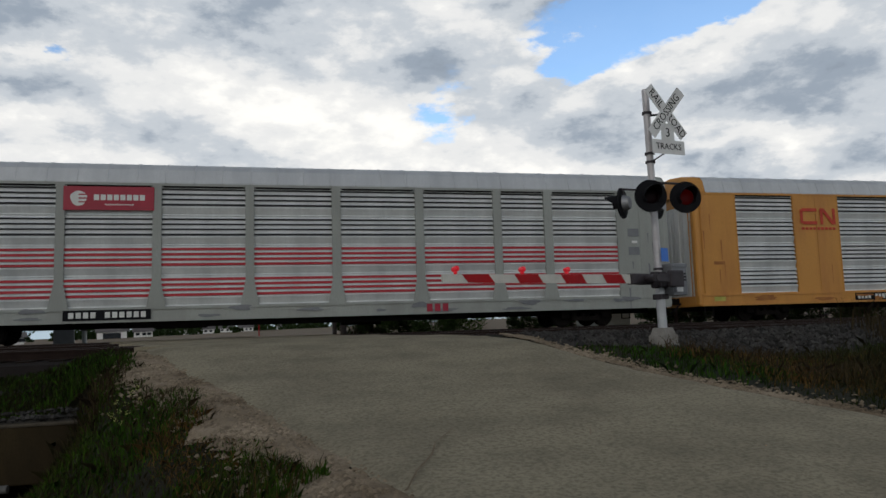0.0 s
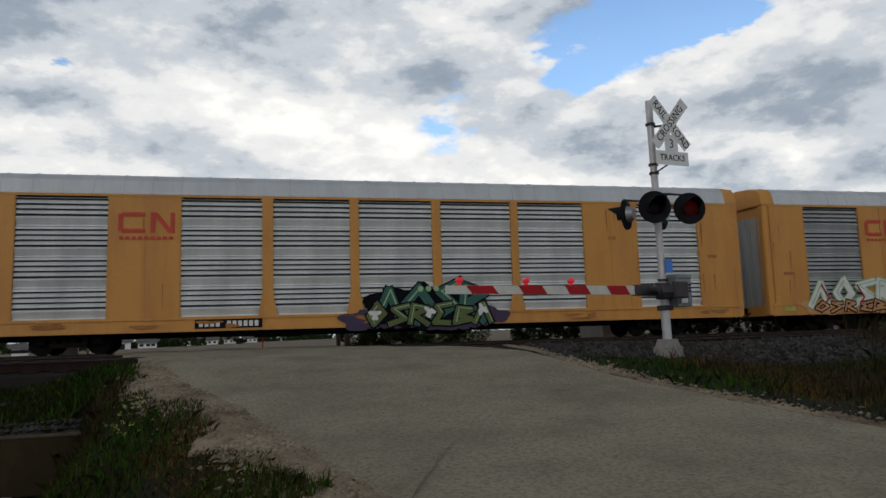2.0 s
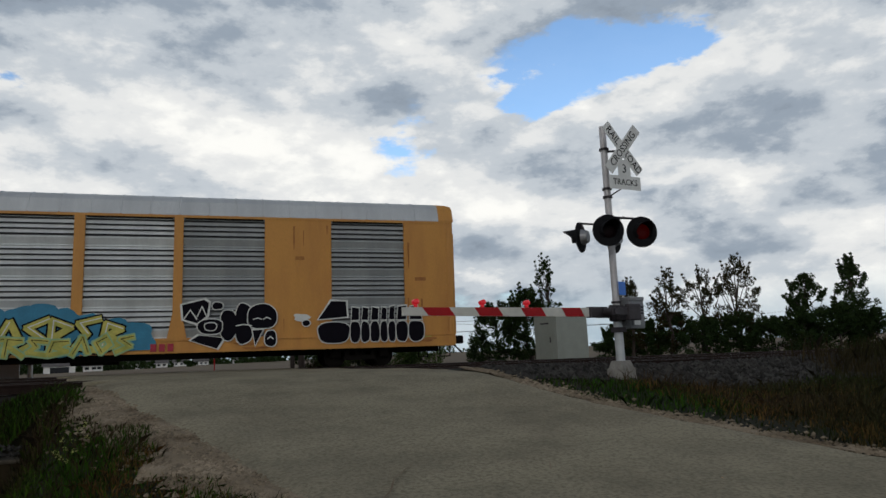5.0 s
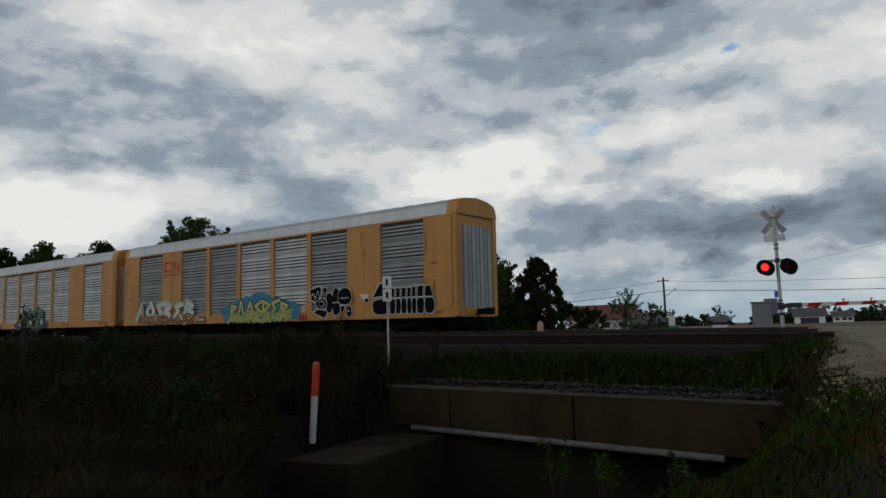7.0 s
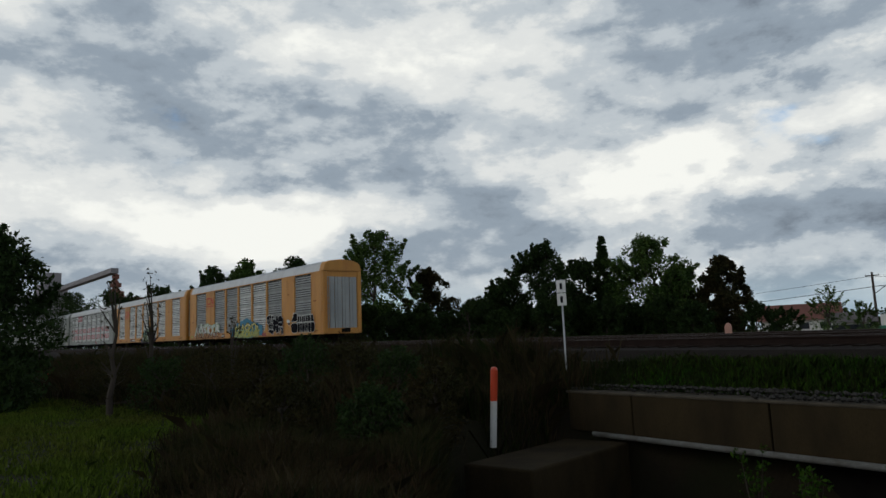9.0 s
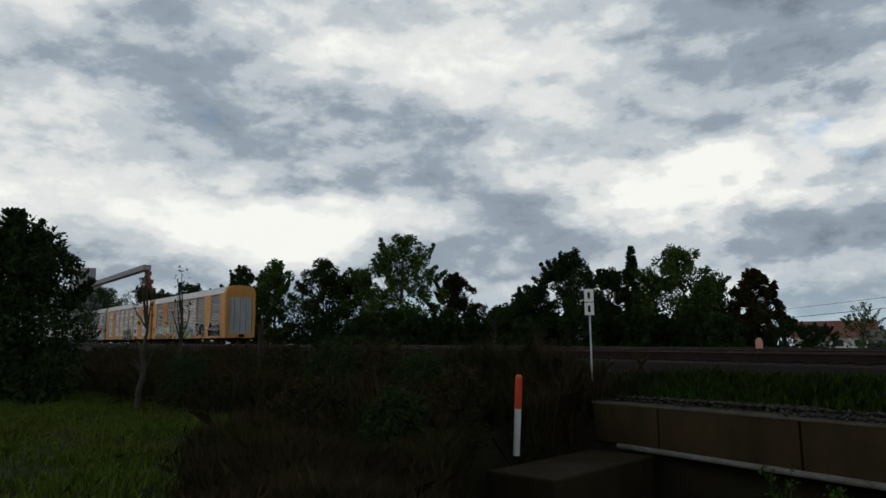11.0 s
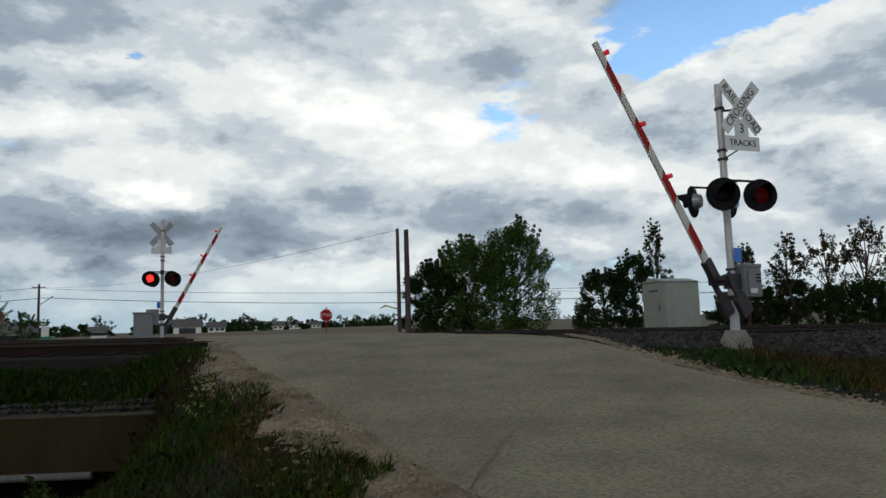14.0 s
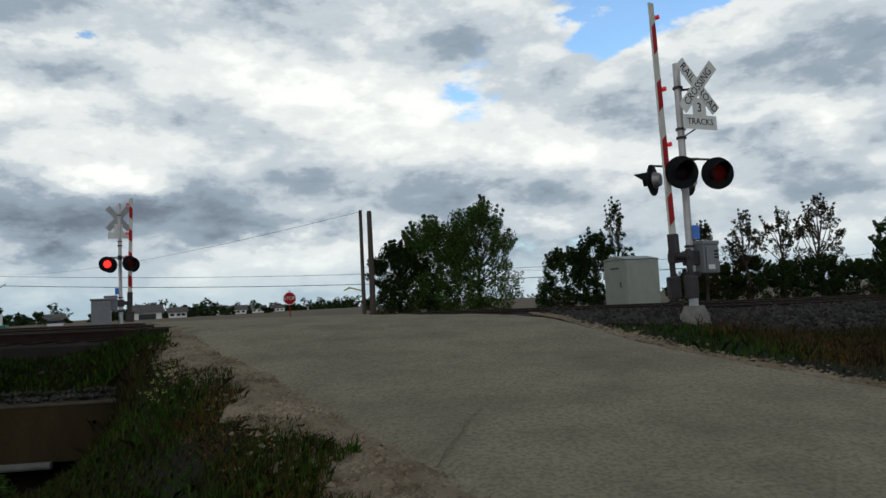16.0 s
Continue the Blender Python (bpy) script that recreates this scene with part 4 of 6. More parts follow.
def cn_mark(parent, x0, z1):
    """Red company mark, drawn as a bent ribbon."""
    y = -0.028
    t = 0.13
    h, w = 0.66, 0.80
    p = boxpart("company_mark", (x0 + 0.10, x0 + w, y - 0.004, y, z1 - t, z1), "logored", parent, "faded red company mark")
    boxpart("mark_stroke", (x0 + 0.10, x0 + w, y - 0.004, y, z1 - h, z1 - h + t), "logored", p)
    boxpart("mark_stroke", (x0, x0 + t, y - 0.006, y - 0.002, z1 - h + 0.05, z1 - 0.05), "logored", p)
    a = x0 + w + 0.16
    boxpart("mark_stroke", (a, a + t, y - 0.006, y - 0.002, z1 - h, z1), "logored", p)
    q = [(a + 0.02, z1), (a + 0.2, z1), (a + 0.72, z1 - h), (a + 0.54, z1 - h)]
    blob("mark_stroke", q, y - 0.008, "logored", p)
    boxpart("mark_stroke", (a + 0.60, a + 0.60 + t, y - 0.006, y - 0.002, z1 - h, z1), "logored", p)
    bars(p, x0, a + 0.72, z1 - h - 0.22, z1 - h - 0.12, 9, "logored", y - 0.002)


TAN_SCREENS = [(1.90, 4.55), (6.75, 9.30), (9.65, 12.21), (12.51, 15.09), (15.40, 18.01), (18.29, 20.85), (23.07, 25.63)]
SV_SCREENS = [(1.90, 3.30), (3.60, 6.14), (6.40, 8.97), (9.24, 11.84), (12.12, 14.68), (14.98, 17.58), (17.88, 20.45), (20.75, 22.40), (22.72, 25.32)]


def solids(screens):
    """The panels and posts between the screens: start, end, wide or not."""
    edges = [0.28] + [v for q in screens for v in q] + [CAR_L - 0.28]
    return [(a, b, b - a > 0.6) for a, b in zip(edges[::2], edges[1::2])]


TAN_SOLIDS, SV_SOLIDS = solids(TAN_SCREENS), solids(SV_SCREENS)

last_car = autorack("autorack_car", "orange autorack train car with dull steel louvres and spray paint", TAN_SCREENS, TAN_SOLIDS, "orange", "orange", "screen_dull", False, (0, 1, 2, 5, 6))
second_car = autorack("autorack_car", "orange autorack train car with bright steel louvres and dark spray paint", TAN_SCREENS, TAN_SOLIDS, "orange", "orange", "screen", False, ())
silver_car = autorack("autorack_car", "grey autorack train car with red striped louvres and a red plate", SV_SCREENS, SV_SOLIDS, "greycar", "greycar", "greycar", True, ())
fourth_car = autorack("autorack_car", "grey autorack train car with plain steel louvres", SV_SCREENS, SV_SOLIDS, "greycar", "greycar", "greycar", False, ())
fifth_car = copy_thing(fourth_car, pose(0, 0, 0))
sixth_car = copy_thing(fourth_car, pose(0, 0, 0))
CARS = [last_car, second_car, silver_car, fourth_car, fifth_car, sixth_car]

for c in (last_car, second_car):
    cn_mark(c, 4.86, 4.45)
    b = boxpart("number_board", (7.2, 9.3, -0.028, -0.02, 0.68, 0.98), "black", c, "black board with white reporting marks")
    bars(b, 7.3, 9.2, 0.74, 0.92, 11, "paintwhite", -0.029, skip=(4,))
    for x in (0.9, 26.3):
        boxpart("reflector", (x - 0.25, x + 0.25, -0.03, -0.022, 0.78, 0.95), "paintyellow", c, "yellow reflector")
    for x, z, w in ((1.0, 2.2, 0.5), (26.2, 2.9, 0.4), (22.0, 3.6, 0.3)):
        boxpart("stain_plate", (x - w / 2, x + w / 2, -0.012, -0.004, z, z + 0.12), "rust", c, "rusty patch")

for c in (last_car, second_car, silver_car):
    rng = random.Random(len(c.children))
    m = "rust" if c is not silver_car else "greycase"
    for k in range(16):
        x = rng.choice((0.6, 1.2, 4.9, 5.6, 6.3, 21.3, 22.0, 22.7, 26.0, 26.8)) + rng.uniform(-0.25, 0.25) if m == "rust" else rng.choice((0.6, 1.2, 25.9, 26.7)) + rng.uniform(-0.2, 0.2)
        z1 = rng.uniform(1.3, 4.8)
        l = rng.uniform(0.15, 0.9)
        w = rng.uniform(0.012, 0.04)
        blob("rust_streak", [(x - w, z1), (x + w, z1), (x + w * 0.3, z1 - l), (x - w * 0.3, z1 - l)], -0.0155, m, c, "rusty run-off streak")
    for k in range(14):
        x = rng.uniform(0.6, 26.8)
        w, h = rng.uniform(0.10, 0.5), rng.uniform(0.04, 0.10)
        blob("grime_patch", ring(x, rng.uniform(0.70, 1.0), w, h, k, 0.2, 14), -0.0535, m, c, "grime on the sill")
    sc = TAN_SCREENS if c is not silver_car else SV_SCREENS
    # solid near-black bars paint the shade of a gap under the gutter
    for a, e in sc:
        boxpart("gutter_gap", (a + 0.05, e - 0.05, -0.018, 0.03, Z_TOP - 0.055, Z_TOP - 0.02), "dark", c, "near-black bar painted as the shaded gap under the gutter")

# spray paint: strokes with an outline, in abstract letter-like bends
BENDS = (((0.1, 0.0), (0.1, 1.0), (0.8, 0.8), (0.2, 0.5), (0.9, 0.0)), ((0.9, 0.95), (0.15, 0.85), (0.5, 0.5), (0.15, 0.1), (0.95, 0.0)),
         ((0.1, 0.05), (0.2, 0.95), (0.85, 0.75), (0.3, 0.5), (0.9, 0.25), (0.1, 0.0)), ((0.05, 0.0), (0.45, 1.0), (0.9, 0.05)),
         ((0.5, 1.0), (0.1, 0.5), (0.5, 0.0), (0.9, 0.5), (0.5, 1.0)), ((0.9, 1.0), (0.2, 0.8), (0.8, 0.4), (0.1, 0.0)))


def ribbon(name, pts, w, y, mat, parent, label=""):
    """A flat painted stroke of width w along the points (x, z)."""
    v, f = [], []
    for (xa, za), (xb, zb) in zip(pts, pts[1:]):
        d = math.hypot(xb - xa, zb - za) or 1
        nx, nz, tx, tz = -(zb - za) / d * w / 2, (xb - xa) / d * w / 2, (xb - xa) / d * w * 0.35, (zb - za) / d * w * 0.35
        k = len(v)
        y -= 0.0006
        v += [(xa - tx + nx, y, za - tz + nz), (xa - tx - nx, y, za - tz - nz), (xb + tx - nx, y, zb + tz - nz), (xb + tx + nx, y, zb + tz + nz)]
        f.append((k, k + 1, k + 2, k + 3))
    return polys(name, v, f, mat, parent, label)


def tag_piece(parent, x0, x1, z0, z1, n, w, fill, line, shine, seed, y0=-0.06):
    """Tall interlocking painted strokes, with a dark edge and a thin highlight."""
    rng = random.Random(seed)
    step = (x1 - x0) / n
    for k in range(n):
        b = BENDS[(k + seed) % len(BENDS)]
        h = rng.uniform(0.85, 1.05) * (z1 - z0)
        p = [(x0 + step * (k + 0.04 + 0.95 * u + 0.12 * v + rng.uniform(-0.06, 0.06)), z0 + h * v + rng.uniform(-0.05, 0.05)) for u, v in b]
        ribbon("painted_outline", p, w + 0.10, y0, line, parent, "spray-painted outline")
        ribbon("painted_shape", p, w, y0 - 0.006, fill, parent, "spray-painted stroke")
        ribbon("painted_line", [(x + w * 0.18, z + w * 0.12) for x, z in p[:3]], w * 0.16, y0 - 0.012, shine, parent)


def bubble(parent, x0, x1, z0, z1, k, fill="paintblack", line="paintwhite", y0=-0.07, edge=0.032, power=2.6, rough=0.03):
    cx, cz, rx, rz = (x0 + x1) / 2, (z0 + z1) / 2, (x1 - x0) / 2, (z1 - z0) / 2
    blob("painted_outline", ring(cx, cz, rx + edge / 2, rz + edge / 2, k, rough, 22, power), y0 - 0.003 * (k % 2), line, parent, "thin white spray-painted outline")
    blob("painted_shape", ring(cx, cz, rx - edge / 2, rz - edge / 2, k, rough, 22, power), y0 - 0.008 - 0.003 * (k % 2), fill, parent, "black spray-painted bubble shape")


def wedge(parent, pts, y0=-0.065, fill="paintblack", line="paintwhite", edge=0.05):
    cx, cz = sum(p[0] for p in pts) / len(pts), sum(p[1] for p in pts) / len(pts)
    blob("painted_outline", pts, y0, line, parent)
    q = []
    for x, z in pts:
        d = math.hypot(x - cx, z - cz)
        q.append((x + (cx - x) * edge * 1.5 / d, z + (cz - z) * edge * 1.5 / d))
    blob("painted_shape", q, y0 - 0.006, fill, parent)


# the last car, from its far end to its tail
for k in range(9):
    blob("painted_shape", ring(2.1 + 0.74 * k, 0.92, 0.62, 0.27 + 0.05 * math.sin(k * 2), k, 0.16), -0.054 - 0.003 * (k % 2), "paintpeach", last_car, "peach spray-painted letter base")
tag_piece(last_car, 1.75, 8.1, 0.98, 1.92, 6, 0.25, "paintwhite", "paintgreen", "paintgreen", 3, -0.066)
tag_piece(last_car, 1.95, 8.2, 0.72, 1.12, 9, 0.09, "paintpeach", "paintblack", "paintpurple", 4, -0.086)
for k in range(3):
    ribbon("painted_line", [(2.4 + 1.7 * k, 1.75), (2.7 + 1.7 * k, 1.25), (2.5 + 1.7 * k, 1.05)], 0.07, -0.105, "red", last_car)
for k in range(11):
    e = 1 - abs(k - 5) / 7
    blob("painted_cloud", ring(11.5 + 0.54 * k, 1.0 + 0.42 * e, 0.62, 0.30 + 0.48 * e, k, 0.12), -0.050 - 0.003 * (k % 3), "paintblue", last_car, "blue spray-painted cloud")
tag_piece(last_car, 11.6, 16.6, 0.74, 1.72, 7, 0.20, "paintyellow", "paintblack", "paintwhite", 8, -0.066)
tag_piece(last_car, 11.5, 16.9, 0.68, 1.15, 9, 0.13, "paintyellow", "paintgreen", "paintblack", 9, -0.086)
bars(last_car, 17.35, 18.1, 0.66, 0.90, 3, "redplate", -0.056, "dark red painted mark")
wedge(last_car, [(18.23, 2.14), (19.0, 2.34), (19.17, 2.22), (19.12, 1.72), (18.75, 1.45), (18.28, 1.62)])
wedge(last_car, [(18.5, 0.98), (18.75, 1.18), (19.66, 1.05), (19.42, 0.66)])
bubble(last_car, 19.2, 19.55, 1.95, 2.2, 2)
bubble(last_car, 19.45, 19.98, 0.95, 1.95, 1)
bubble(last_car, 19.9, 20.5, 0.82, 2.15, 2)
bubble(last_car, 20.3, 21.25, 1.30, 2.12, 3, y0=-0.082)
wedge(last_car, [(20.42, 1.32), (20.85, 1.32), (20.55, 0.72)], -0.08)
bubble(last_car, 20.85, 21.24, 0.72, 1.26, 4)
bubble(last_car, 18.77, 19.55, 1.16, 1.66, 5, y0=-0.09)
bubble(last_car, 18.98, 19.36, 1.28, 1.54, 6, y0=-0.105)
for k, (xa, xb, za, zb) in enumerate(((18.35, 18.75, 1.65, 1.95), (18.75, 19.05, 1.72, 2.05), (19.95, 20.45, 1.42, 1.46), (20.5, 20.75, 1.62, 1.66), (20.8, 21.05, 1.62, 1.68), (20.95, 21.12, 0.98, 1.05))):
    ribbon("painted_line", [(xa, za), ((xa + xb) / 2, zb), (xb, za)], 0.035, -0.11, "paintwhite", last_car)
blob("painted_outline", ring(22.05, 1.66, 0.26, 0.12, 1, 0.15), -0.055, "paintwhite", last_car)
bubble(last_car, 22.06, 22.34, 1.36, 1.58, 1, y0=-0.06, power=2)
wedge(last_car, [(22.54, 1.55), (23.0, 2.26), (23.6, 2.22), (23.63, 1.62)])
COLS = (22.58, 23.66, 24.03, 24.35, 24.70, 24.98, 25.26, 25.70, 26.28)
for k, (xa, xb) in enumerate(zip(COLS, COLS[1:])):
    bubble(last_car, xa, xb, 0.78, 1.50, k, power=3.0)
    if k:
        wedge(last_car, [(xa + 0.02, 1.5), (xa + 0.06, 2.02), (xb - 0.02 if k < 7 else xb - 0.22, 2.06 if k > 4 else 1.98), (xb - 0.04, 1.5)], -0.09, edge=0.035)
# and on the second
for k in range(9):
    blob("painted_cloud", ring(12.4 + 0.60 * k, 0.80 + 0.08 * math.sin(k), 0.55, 0.30, k, 0.2), -0.050 - 0.003 * (k % 3), "paintpurple", second_car, "purple spray-painted cloud")
for k in range(5):
    e = 1 - abs(k - 2) / 4
    blob("painted_cloud", ring(13.3 + 0.78 * k, 1.25, 0.62, 0.35 + 0.4 * e, k, 0.14), -0.060 - 0.003 * (k % 2), "paintblack", second_car, "dark spray-painted ground")
tag_piece(second_car, 12.9, 17.0, 0.78, 1.98, 4, 0.30, "paintteal", "paintblack", "paintgreen", 21, -0.072)
tag_piece(second_car, 12.6, 17.2, 0.66, 1.30, 6, 0.18, "paintmoss", "paintblack", "paintgreen", 22, -0.092)
for k in range(3):
    blob("painted_shape", ring(13.0 + 1.9 * k, 1.0 + 0.05 * k, 0.16, 0.16, k, 0.35, 20), -0.112, "paintwhite", second_car, "small pale spray-painted star")
    blob("painted_shape", ring(14.6 + 0.28 * k, 1.86, 0.10, 0.10, k, 0.02, 16, 2), -0.112, "paintgreen", second_car, "pale spray-painted dot")

# red plate and marks of the grey car
p = boxpart("name_plate", (6.36, 9.02, -0.05, -0.035, 4.14, 4.90), "redplate", silver_car, "dark red name plate with pale marks", 0.004)
blob("plate_emblem", ring(6.80, 4.52, 0.24, 0.24, 0, 0.04, 24, 2), -0.056, "paintwhite", p, "round white emblem")
for k in range(3):
    boxpart("emblem_stroke", (6.80, 7.10, -0.062, -0.057, 4.38 + 0.12 * k, 4.42 + 0.12 * k), "redplate", p)
bars(p, 7.22, 8.76, 4.46, 4.64, 8, "paintwhite", -0.052, gap=0.22)
bars(p, 7.55, 8.42, 4.30, 4.34, 12, "paintwhite", -0.052)
b = boxpart("number_board", (6.42, 8.96, -0.052, -0.044, 0.68, 1.00), "black", silver_car, "black board with white reporting marks")
bars(b, 6.55, 8.84, 0.75, 0.93, 11, "paintwhite", -0.053, skip=(4,))
bars(silver_car, 17.85, 18.7, 0.68, 0.95, 3, "redplate", -0.052, "dark red painted mark")
for x, z in ((26.0, 3.3), (26.0, 2.6)):
    boxpart("door_plate", (x - 0.25, x + 0.2, -0.02, -0.013, z, z + 0.3), "greycase", silver_car, "small grey label plate")
boxpart("label", (25.9, 26.12, -0.02, -0.014, 3.05, 3.14), "white", silver_car, "small white label")


# ---------------------------------------------------------------- culvert and posts
def build_culvert():
    c = thing("culvert_headwall", pose(-6.2, 11.75, 0, 0, 0, -8), "stained concrete culvert beam with a pale pipe along its foot", "culvert", kind="structure")
    bm = bmesh.new()
    for a, b in ((-4.25, -2.43), (-2.40, 0.55), (0.58, 4.6)):
        box(bm, a, b, 0.0, 0.42, -1.72, -0.92, 0.025)
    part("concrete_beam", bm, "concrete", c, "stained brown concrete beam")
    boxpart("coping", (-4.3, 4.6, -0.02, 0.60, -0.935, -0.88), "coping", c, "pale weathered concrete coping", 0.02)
    tubepart("pipe", (-3.45, -0.07, -1.74), (3.25, -0.07, -1.74), 0.055, "dullpipe", c, "pale steel pipe", 12)
    # near-black box closes the opening; its colour is the shade inside
    boxpart("culvert_back", (-4.2, 4.4, 0.7, 0.9, -3.4, -0.95), "dark", c, "near-black box painted as the shade inside the culvert")
    w = thing("wing_wall", pose(-9.2, 10.35, 0, 0, 0, 9), "low concrete wing wall with a weathered flat top", "wing wall", kind="structure")
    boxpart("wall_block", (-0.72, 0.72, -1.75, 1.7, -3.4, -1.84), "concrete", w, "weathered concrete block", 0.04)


build_culvert()


def on_beam(rng, n):
    u, w = rng.uniform(-4.2, 4.5, n), rng.uniform(0.02, 0.75, n)
    keep = 0.10 + 0.55 * (u > 0.5)
    w = np.where(rng.rand(n) < keep, w * 0.6, 0.35 + w * 0.6)
    c, sn = math.cos(radians(-8)), math.sin(radians(-8))
    return -6.2 + u * c - w * sn, 11.75 + u * sn + w * c, -0.85 + 0.03 * rng.rand(n) + 0.05 * (w > 0.4)


stones("spilled_ballast", 1500, on_beam, 0.05, "stone", "grey ballast stones spilled along the beam's coping", 9, 0.8)


def marker_post(x, y, z, h, r, lean):
    m = thing("marker_post", pose(x, y, z, 0, lean, 0), "white plastic marker post with an orange top", "marker post", "marker posts")
    tubepart("post", (0, 0, 0), (0, 0, h * 0.58), r, "white", m, "white plastic tube")
    bm = bmesh.new()
    tube(bm, (0, 0, h * 0.58), (0, 0, h * 0.97), r * 1.04, 14)
    tube(bm, (0, 0, h * 0.97), (0, 0, h), r * 1.04, 14, r * 0.7)
    part("sleeve", bm, "orangeplastic", m, "orange sleeve")


marker_post(-10.67, 10.25, -1.86, 1.60, 0.07, 5)
marker_post(-45, 9.15, -1.4, 1.0, 0.09, 0)


def mile_sign():
    m = thing("mile_sign", pose(-11.0, 13.05, -0.6, 0, 0, 28), "thin steel post with two small white number plates", "sign post")
    tubepart("post", (0, 0, -0.2), (0, 0, 2.24), 0.022, "galv", m, n=8)
    for z in (1.62, 1.93):
        p = boxpart("number_plate", (-0.11, 0.11, -0.03, -0.02, z, z + 0.29), "white", m, "small white plate", 0.004)
        boxpart("text_bar", (-0.03, 0.03, -0.034, -0.031, z + 0.07, z + 0.22), "black", p)


mile_sign()


def stop_sign():
    m = thing("stop_sign", pose(1.40, 45.0, -0.5, 0, 0, 0), "red octagonal stop sign on a red post", "stop sign")
    bm = bmesh.new()
    box(bm, -0.03, 0.03, 0.0, 0.04, -0.3, 1.95)
    part("post", bm, "red", m, "red painted post")
    vs = [(0.41 * math.cos(radians(22.5 + 45 * k)), 0.41 * math.sin(radians(22.5 + 45 * k))) for k in range(8)]
    for y, s, mat in ((-0.012, 1.0, "white"), (-0.02, 0.93, "red")):
        polys("sign_face", [(x * s, y, 1.45 + z * s) for x, z in vs], [tuple(range(8))], mat, m, "octagonal face")
    letters("STOP", 0.30, "white", m, pose(0, -0.026, 1.45, 90, 0, 0))


stop_sign()


def signal_cabinet():
    c = thing("signal_cabinet", pose(16.6, 30.2, -0.5, 0, 0, 12), "pale grey steel railway signal cabinet", "cabinet")
    boxpart("cabinet_body", (-0.95, 0.95, -0.8, 0.8, 0.12, 2.28), "cabinet", c, "pale grey sheet steel body", 0.02)
    boxpart("plinth", (-1.0, 1.0, -0.85, 0.85, -0.2, 0.12), "concrete_grey", c, "concrete plinth")
    bm = bmesh.new()
    v = [bm.verts.new(q) for q in ((-1.02, -0.87, 2.28), (1.02, -0.87, 2.28), (1.02, 0.87, 2.28), (-1.02, 0.87, 2.28), (-1.02, 0, 2.46), (1.02, 0, 2.46))]
    for q in ((0, 1, 5, 4), (2, 3, 4, 5), (3, 0, 4), (1, 2, 5), (0, 3, 2, 1)):
        bm.faces.new([v[i] for i in q])
    part("cabinet_roof", bm, "cabinet", c)
    d = boxpart("cabinet_door", (-0.975, -0.95, -0.5, 0.5, 0.2, 2.15), "cabinet", c, bevel=0.006)
    boxpart("door_handle", (-1.0, -0.975, -0.40, -0.34, 1.0, 1.25), "darksteel", d)
    boxpart("vent", (-0.985, -0.974, -0.3, 0.3, 1.85, 1.92), "darksteel", d)


signal_cabinet()


def utility_pole(x, y, z, h, r, label, arms=False, lean=0.0):
    p = thing("utility_pole", pose(x, y, z, 0, lean, 0), label, "utility pole", "utility poles")
    tubepart("pole", (0, 0, -0.3), (0, 0, h), r, "polewood", p, n=12, r2=r * 0.75)
    if arms:
        boxpart("crossarm", (-0.9, 0.9, -0.08, 0.04, h - 0.55, h - 0.42), "polewood", p)
        for s in (-0.8, 0.8):
            tubepart("insulator", (s, -0.02, h - 0.42), (s, -0.02, h - 0.25), 0.05, "white", p, n=8)
        bm = bmesh.new()
        tube(bm, (0, 0, h * 0.62), (1.9, 0, h * 0.78), 0.05, 8)
        part("lamp_bracket", bm, "darksteel", p)
    return p


thin_pole = utility_pole(4.72, 35.5, -0.55, 5.62, 0.11, "weathered wooden utility pole beside a thicker dark pole")
bm = bmesh.new()
tube(bm, (0.0, 0, 1.55), (-0.7, -0.1, 1.75), 0.035, 6)
tube(bm, (-0.7, -0.1, 1.75), (-1.0, -0.1, 1.6), 0.05, 6, 0.02)
part("broken_bracket", bm, "paintyellow", thin_pole, "bent yellow bracket")
utility_pole(5.15, 35.4, -0.55, 5.55, 0.16, "thick dark wooden pole beside the bush")
utility_pole(-37.0, 111, -0.5, 8.1, 0.20, "distant wooden utility pole with a crossarm", True)


def cable(name, pts, r):
    """A sagging wire through the points."""
    cu = bpy.data.curves.new(name, "CURVE")
    cu.dimensions, cu.bevel_depth, cu.bevel_resolution = "3D", r, 1
    sp = cu.splines.new("POLY")
    n = 24
    allp = []
    for a, b in zip(pts, pts[1:]):
        a, b = Vector(a), Vector(b)
        sag = (b - a).length * 0.012
        for i in range(n + 1):
            t = i / n
            q = a.lerp(b, t)
            q.z -= sag * 4 * t * (1 - t)
            allp.append(q)
    sp.points.add(len(allp) - 1)
    for s, q in zip(sp.points, allp):
        s.co = (*q, 1)
    cu.materials.append(M["wire"])
    return tagged(new(name, cu), "thin dark overhead wire sagging between poles", "cable", "overhead wires")


cable("overhead_wire", [(-190, 160, 7.2), (-37.8, 111, 7.0), (60, 82, 4.6)], 0.028)
cable("overhead_wire", [(-190, 161, 6.2), (-36.2, 111, 5.6), (60, 82, 3.2)], 0.045)
cable("overhead_wire", [(-37, 111, 7.2), (4.72, 35.5, 5.0)], 0.010)
cable("overhead_wire", [(4.72, 35.5, 2.2), (60, 60, 3.0)], 0.010)


def small_target():
    m = thing("switch_target", pose(-11.7, 22.0, -0.5), "small faded pink track marker between the rails", "track marker")
    boxpart("stem", (-0.02, 0.02, -0.02, 0.02, -0.1, 0.70), "darksteel", m)
    bm = bmesh.new()
    box(bm, -0.12, 0.12, -0.02, 0.02, 0.68, 0.92, 0.01)
    tube(bm, (0, -0.018, 0.92), (0, 0.018, 0.92), 0.10, 14)
    part("target_plate", bm, "pink", m, "faded pink plate")


small_target()


